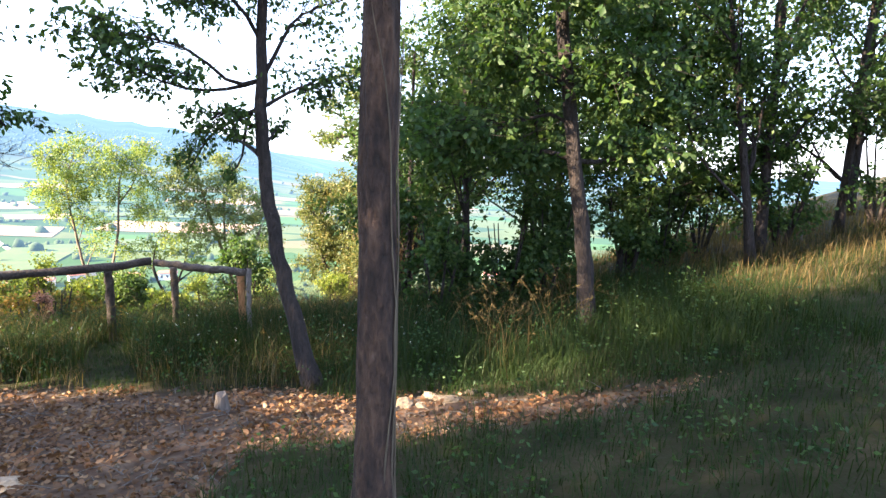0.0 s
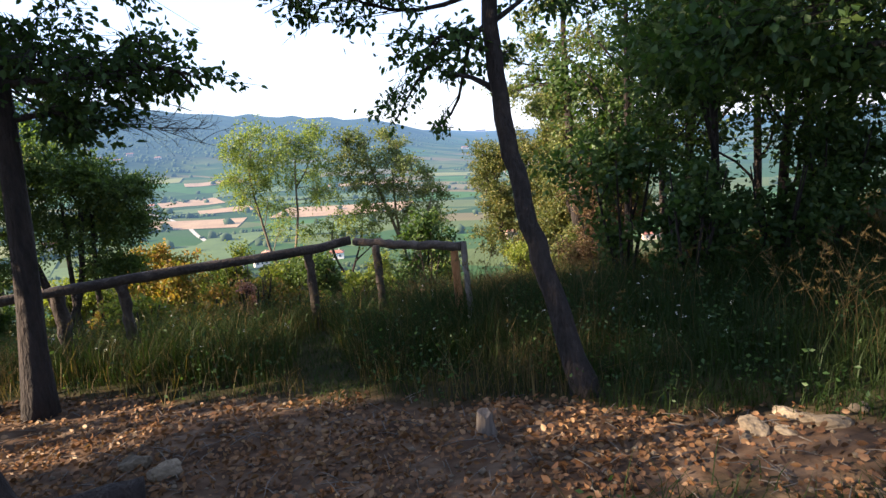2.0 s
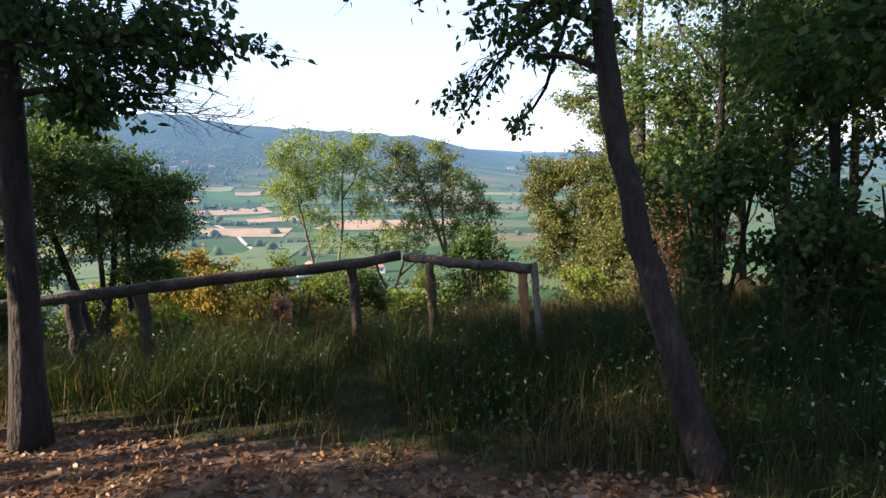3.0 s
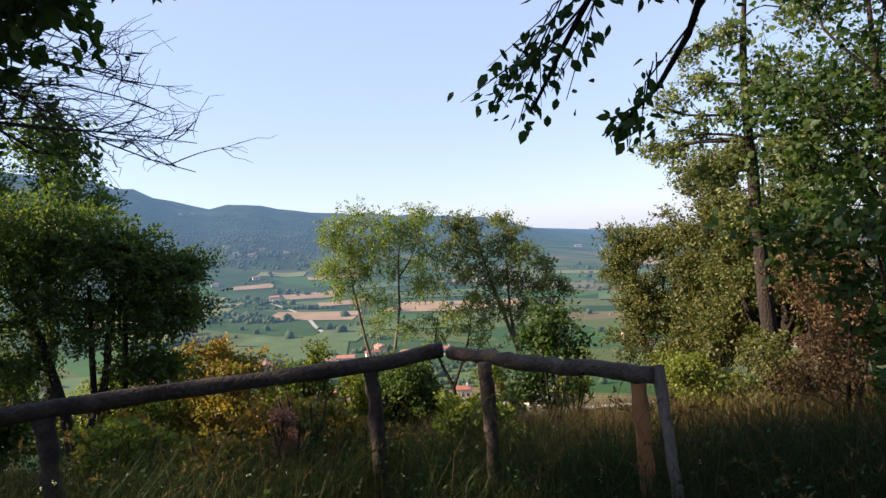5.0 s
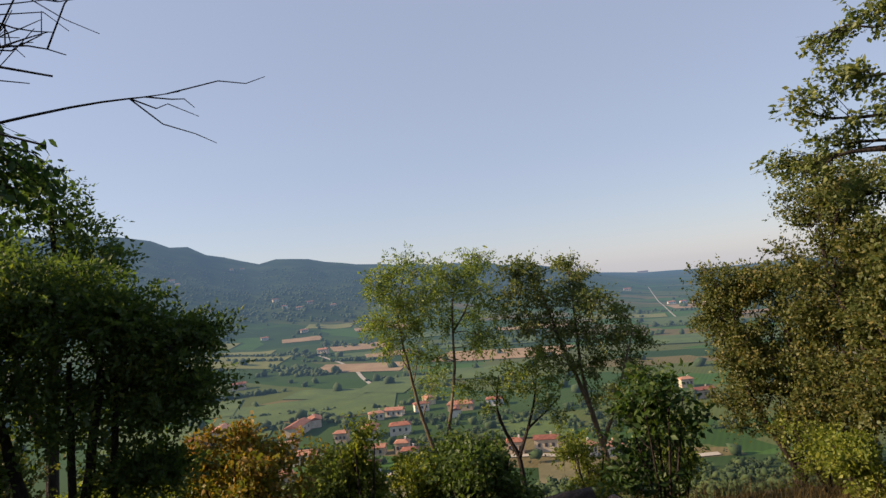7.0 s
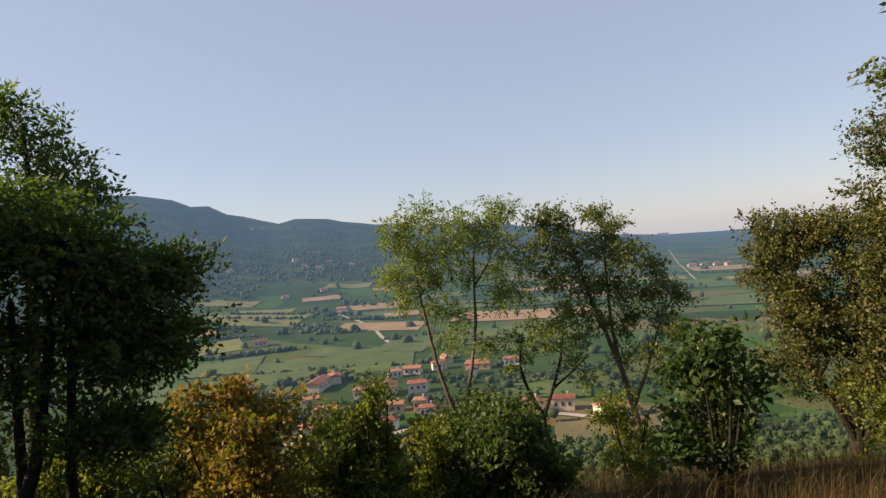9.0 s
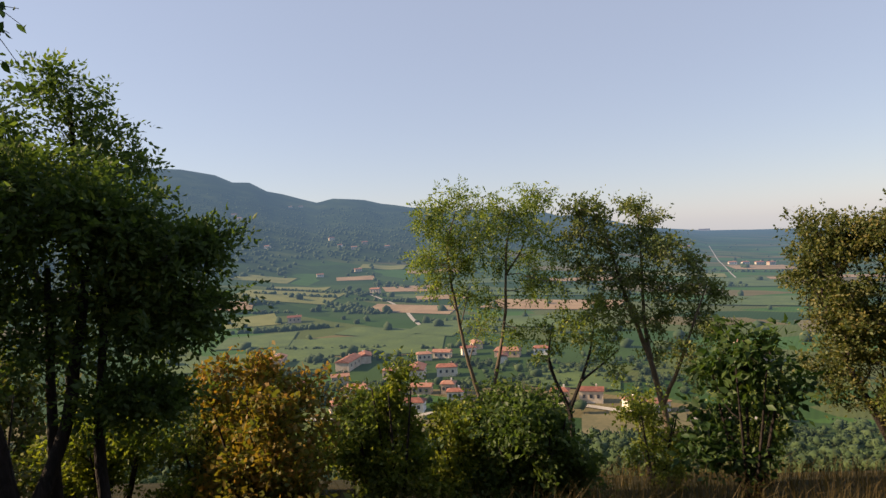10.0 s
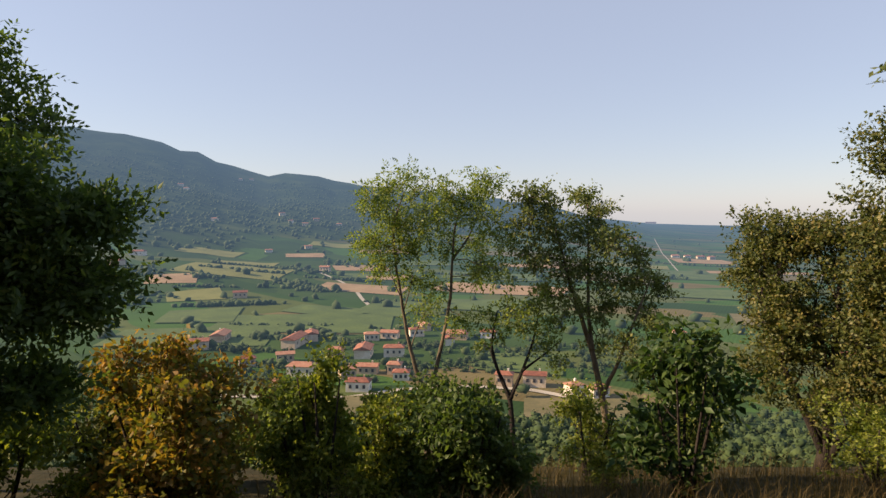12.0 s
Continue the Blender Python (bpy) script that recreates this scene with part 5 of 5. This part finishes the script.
bmesh.ops.create_cube(bm, size=1)
for v in bm.verts:
    v.co = Vector((v.co.x * 0.8, v.co.y * 0.8, v.co.z * 1.6 + 0.8))
CHIMNEY = bm_mesh("chimney", bm, PLASTER)
VILLAGE = ((-335, 292, 18), (-327, 267, 13), (-281, 306, 22), (-283, 325, 13), (-246, 344, 10), (-239, 356, 12), (-226, 370, 10), (-233, 393, 11), (-191, 355, 9), (-197, 374, 17), (-178, 388, 11), (-233, 290, 8), (-221, 301, 16), (-205, 310, 12), (-194, 268, 11),
           (-180, 273, 7), (-197, 254, 8), (-176, 236, 11), (-170, 264, 8), (-223, 249, 14), (-255, 270, 10), (-244, 199, 9), (-246, 211, 11), (-266, 251, 9), (-210, 219, 8))
OUTLYING = ((-119, 278, 8), (-106, 285, 11), (-84, 277, 7), (-74, 281, 9), (-47, 408, 11), (-61, 443, 8), (36, 426, 12), (-461, 425, 13), (-769, 528, 20), (-700, 453, 17), (-726, 728, 11), (-703, 796, 12), (-526, 629, 13), (-1366, 1060, 14), (-1316, 1038, 12), (-999, 1044, 13),
            (-900, 1046, 12), (-1512, 1441, 14), (-1490, 1375, 12), (-851, 1064, 13), (-174, 1221, 14), (-155, 1238, 12), (-132, 1240, 14), (-112, 1226, 13), (-339, 1639, 18), (-994, 850, 12), (-868, 974, 12), (-912, 979, 10))
for hx, hy, hw in VILLAGE:
    house(hx, hy, hw, min(max(hw * 0.62, 6.0), 9.5), rng.uniform(4.2, 6.2), 35 + rng.uniform(-18, 18) + 90 * (rng.uniform() < 0.25), rng.choice((0, 2.5)))
for hx, hy, hw in OUTLYING:
    house(hx, hy, hw, min(max(hw * 0.6, 6.0), 10), rng.uniform(4.2, 6.5), rng.uniform(10, 60), rng.choice((0, 2.5)), "lone stuccoed farmhouse among the fields")
house(-770, 4300, 70, 30, 9, 10, 0, "large white building far off in the plain")


def ribbon(name, label, pts, width, mat, dz=0.5):
    pts = np.asarray(pts, float)
    s = np.linspace(0, len(pts) - 1, 14 * (len(pts) - 1) + 1)
    c = np.stack([np.interp(s, np.arange(len(pts)), pts[:, k]) for k in range(2)], 1)
    for _ in range(6):
        c[1:-1] = (c[:-2] + 2 * c[1:-1] + c[2:]) / 4
    t = np.gradient(c, axis=0)
    nrm = np.stack([-t[:, 1], t[:, 0]], 1) / np.linalg.norm(t, axis=1)[:, None]
    rows = [c + nrm * width * q for q in (-0.5, 0.5)]
    v = np.concatenate([np.column_stack([r, land(r[:, 0], r[:, 1]) + dz]) for r in rows])
    n, i = len(c), np.arange(len(c) - 1)
    g = Geo()
    g.add(v, np.concatenate([np.stack([i, i + 1, i + n], 1), np.stack([i + 1, i + n + 1, i + n], 1)]))
    tagged(g.part(name, mat), label, "road", kind="structure")


ribbon("road", "pale farm track between the fields", [(-283, 420), (-317, 445), (-360, 486), (-402, 532), (-451, 570), (-520, 610)], 4, TRACK)
ribbon("road", "pale village street", [(-262, 180), (-224, 199), (-193, 211), (-171, 223), (-160, 244), (-148, 255), (-130, 268), (-105, 276), (-80, 272), (-59, 272), (-30, 285)], 4.5, TRACK)
ribbon("road", "pale straight road across the plain", [(-120, 900), (-210, 1300), (-330, 1900)], 2.2, TRACK)
ribbon("road", "pale track along the vineyards", [(-288, 408), (-329, 412), (-373, 415)], 2.5, TRACK)


def field(label, x, y, w, d, rot, stops, dz=0.35):
    n = 15
    u, v = np.meshgrid(np.linspace(-0.5, 0.5, n), np.linspace(-0.5, 0.5, n), indexing="ij")
    skew = 1 + 0.25 * u
    a = radians(rot)
    px, py = u * w, v * d * skew
    wx, wy = x + px * math.cos(a) - py * math.sin(a), y + px * math.sin(a) + py * math.cos(a)
    i, j = np.meshgrid(np.arange(n - 1), np.arange(n - 1), indexing="ij")
    p = i * n + j
    g = Geo()
    g.add(np.stack([wx, wy, land(wx, wy) + dz], -1).reshape(-1, 3), np.concatenate([np.stack([p, p + n, p + 1], -1).reshape(-1, 3), np.stack([p + 1, p + n, p + n + 1], -1).reshape(-1, 3)]))
    m = haze_painted(surface("field_soil", stops, 0.05, 0.95, 0.1, 9))
    tagged(g.part("field", m, smooth=True), label, "field", kind="structure")


OCHRE = [(0.3, (0.2, 0.13, 0.065)), (0.5, (0.29, 0.19, 0.1)), (0.7, (0.36, 0.26, 0.14))]
VINE = [(0.3, (0.034, 0.066, 0.009)), (0.5, (0.056, 0.098, 0.013)), (0.7, (0.09, 0.135, 0.02))]
HAY = [(0.3, (0.095, 0.115, 0.022)), (0.5, (0.15, 0.16, 0.03)), (0.7, (0.17, 0.18, 0.05))]
FALLOW = [(0.3, (0.075, 0.07, 0.026)), (0.5, (0.12, 0.105, 0.04)), (0.7, (0.17, 0.14, 0.06))]
for label, stops, plots in (
        ("ploughed ochre field", OCHRE, ((-582, 440, 52, 42, 47), (-406, 548, 95, 60, 23), (-515, 692, 75, 60, 45), (-654, 734, 60, 40, 44), (-276, 632, 150, 70, 6), (-121, 1154, 95, 90, 20), (-430, 640, 60, 34, 40), (-20, 980, 150, 40, 15), (-590, 860, 90, 40, 40), (-330, 860, 120, 40, 18))),
        ("yellow-green hay field", HAY, ((-579, 524, 125, 90, 29), (-504, 407, 52, 52, 55), (-640, 600, 80, 50, 35), (-760, 640, 90, 50, 30), (-220, 980, 140, 60, 12), (-700, 860, 80, 50, 30))),
        ("broad green vineyard", VINE, ((-326, 366, 136, 70, 31), (-361, 290, 110, 62, 36), (-345, 414, 70, 40, 10), (-310, 462, 46, 80, 16), (-465, 633, 66, 40, 46), (-115, 896, 110, 120, 30), (-130, 327, 48, 46, 17), (-420, 345, 60, 60, 40), (-250, 520, 90, 70, 15), (-330, 720, 120, 60, 20), (-60, 700, 130, 80, 10), (-480, 780, 100, 50, 35))),
        ("olive-brown fallow field", FALLOW, ((-148, 218, 42, 40, 29), (-75, 252, 44, 40, 21), (-210, 800, 120, 60, 12), (20, 560, 110, 60, 10), (-380, 980, 150, 50, 20)))):
    for k, (fx, fy, fw, fd, rot) in enumerate(plots):
        field(label, fx, fy, fw, fd, rot, stops, 0.6 + 0.05 * k)


def far_trees():
    """Rounded tree tops on the hills, in hedges and about the village."""
    xs, ys, rs = [], [], []
    h = np.radians(rng.uniform(-25, 100, 26000))
    d = rng.uniform(260, 2050, 26000)
    x, y = -2.9 - d * np.sin(h), 6.7 + d * np.cos(h)
    z = land(x, y)
    wild = np.clip((z + 50) / 30 + 1.2 * waves(x, y, 260, 12), 0, 1) * 0.8
    hedge = np.exp(-(np.sin(x * 0.024 + y * 0.05) / 0.12) ** 2) * 0.25 + np.exp(-(np.sin(x * 0.045 - y * 0.03) / 0.1) ** 2) * 0.2
    m = rng.uniform(0, 1, len(x)) < np.maximum(wild, hedge)
    xs.append(x[m]), ys.append(y[m]), rs.append(rng.uniform(2.5, 5.5, m.sum()) * np.clip(1.35 - d[m] / 2600, 0.5, 1))
    for cx, cy, n, s in ((-470, 509, 70, 18), (-428, 502, 40, 11), (-543, 365, 60, 22), (-645, 440, 60, 24), (-264, 234, 26, 9), (-313, 312, 26, 9), (-252, 256, 22, 7), (-248, 325, 26, 9), (-183, 290, 30, 10), (-565, 467, 26, 10), (-545, 707, 30, 20), (-538, 603, 40, 20),
                         (-306, 210, 50, 16), (-268, 200, 24, 9), (-152, 306, 40, 14), (-283, 338, 24, 10), (-214, 266, 22, 7), (-303, 278, 24, 9), (-314, 236, 40, 14), (-205, 340, 22, 9), (-225, 275, 20, 7), (-160, 345, 30, 14), (-120, 370, 40, 25), (-235, 230, 20, 7), (-90, 330, 40, 22)):
        xs.append(cx + s * rng.standard_normal(n)), ys.append(cy + s * 0.6 * rng.standard_normal(n)), rs.append(rng.uniform(1.5, 3.4, n))
    # hedgerows
    for ax, ay, bx, by, n, r0 in ((-480, 360, -400, 420, 60, 2.6), (-459, 372, -416, 408, 40, 3.0), (-390, 262, -280, 340, 34, 1.4), (-372, 330, -300, 372, 36, 1.5), (-270, 372, -230, 410, 22, 2.0), (-160, 226, -144, 240, 34, 1.7), (-500, 560, -420, 610, 40, 2.4), (-350, 470, -300, 520, 26, 2.0), (-620, 500, -520, 560, 40, 2.4),
                                  (-640, 545, -560, 590, 40, 2.4), (-330, 262, -270, 292, 26, 1.5), (-560, 415, -500, 460, 30, 2.2), (-420, 700, -250, 720, 50, 2.2), (-380, 800, -100, 840, 70, 2.4), (-240, 1050, 0, 1090, 50, 2.6)):
        q = rng.uniform(0, 1, n)
        xs.append(ax + (bx - ax) * q + 1.6 * rng.standard_normal(n)), ys.append(ay + (by - ay) * q + 1.6 * rng.standard_normal(n)), rs.append(rng.uniform(0.7, 1.2, n) * r0)
    # the steep wooded flank below the viewpoint
    e0 = rng.uniform(62, 235, 2600)
    q = rng.uniform(-260, 160, 2600)
    xs.append(-1.6 - 0.4825 * e0 + 0.876 * q), ys.append(6.2 + 0.876 * e0 + 0.4825 * q), rs.append(rng.uniform(1.6, 3.2, 2600))
    x, y, r = np.concatenate(xs), np.concatenate(ys), np.concatenate(rs)
    base = np.stack([x, y, land(x, y) + r * 0.55], 1)
    close = np.hypot(x, y) < 420
    g = Geo()
    k = 34
    c, rr = np.repeat(base[close], k, 0), np.repeat(r[close], k)[:, None]
    u = rng.standard_normal((len(c), 3))
    u /= np.linalg.norm(u, axis=1)[:, None]
    p = c + u * rr * rng.uniform(0.3, 1.0, (len(c), 1)) * np.array((0.95, 0.95, 0.8))
    g.leaves(p, rng.standard_normal((len(c), 3)) + u * 0.4, 1.0, 0.8)
    bm = bmesh.new()
    bmesh.ops.create_icosphere(bm, subdivisions=1, radius=1)
    bv = np.array([v.co[:] for v in bm.verts])
    bf = np.array([[v.index for v in f.verts] for f in bm.faces])
    bm.free()
    for part_of, size in ((close & (np.hypot(x, y) > 140), 0.6), (~close, 1.0)):
        n, k = int(part_of.sum()), len(bv)
        jit = 1 + 0.28 * rng.standard_normal((n, k, 1))
        v = bv[None] * jit * (r[part_of][:, None, None] * size * np.array((1, 1, 0.9))) + base[part_of][:, None]
        f = (np.arange(n)[:, None, None] * k + bf[None]).reshape(-1, 3)
        g.add(v.reshape(-1, 3), f)
    tagged(g.part("far_woods", FAR_TREE), "dark green woods and hedges on the far hills", "woods", kind="stuff")


far_trees()
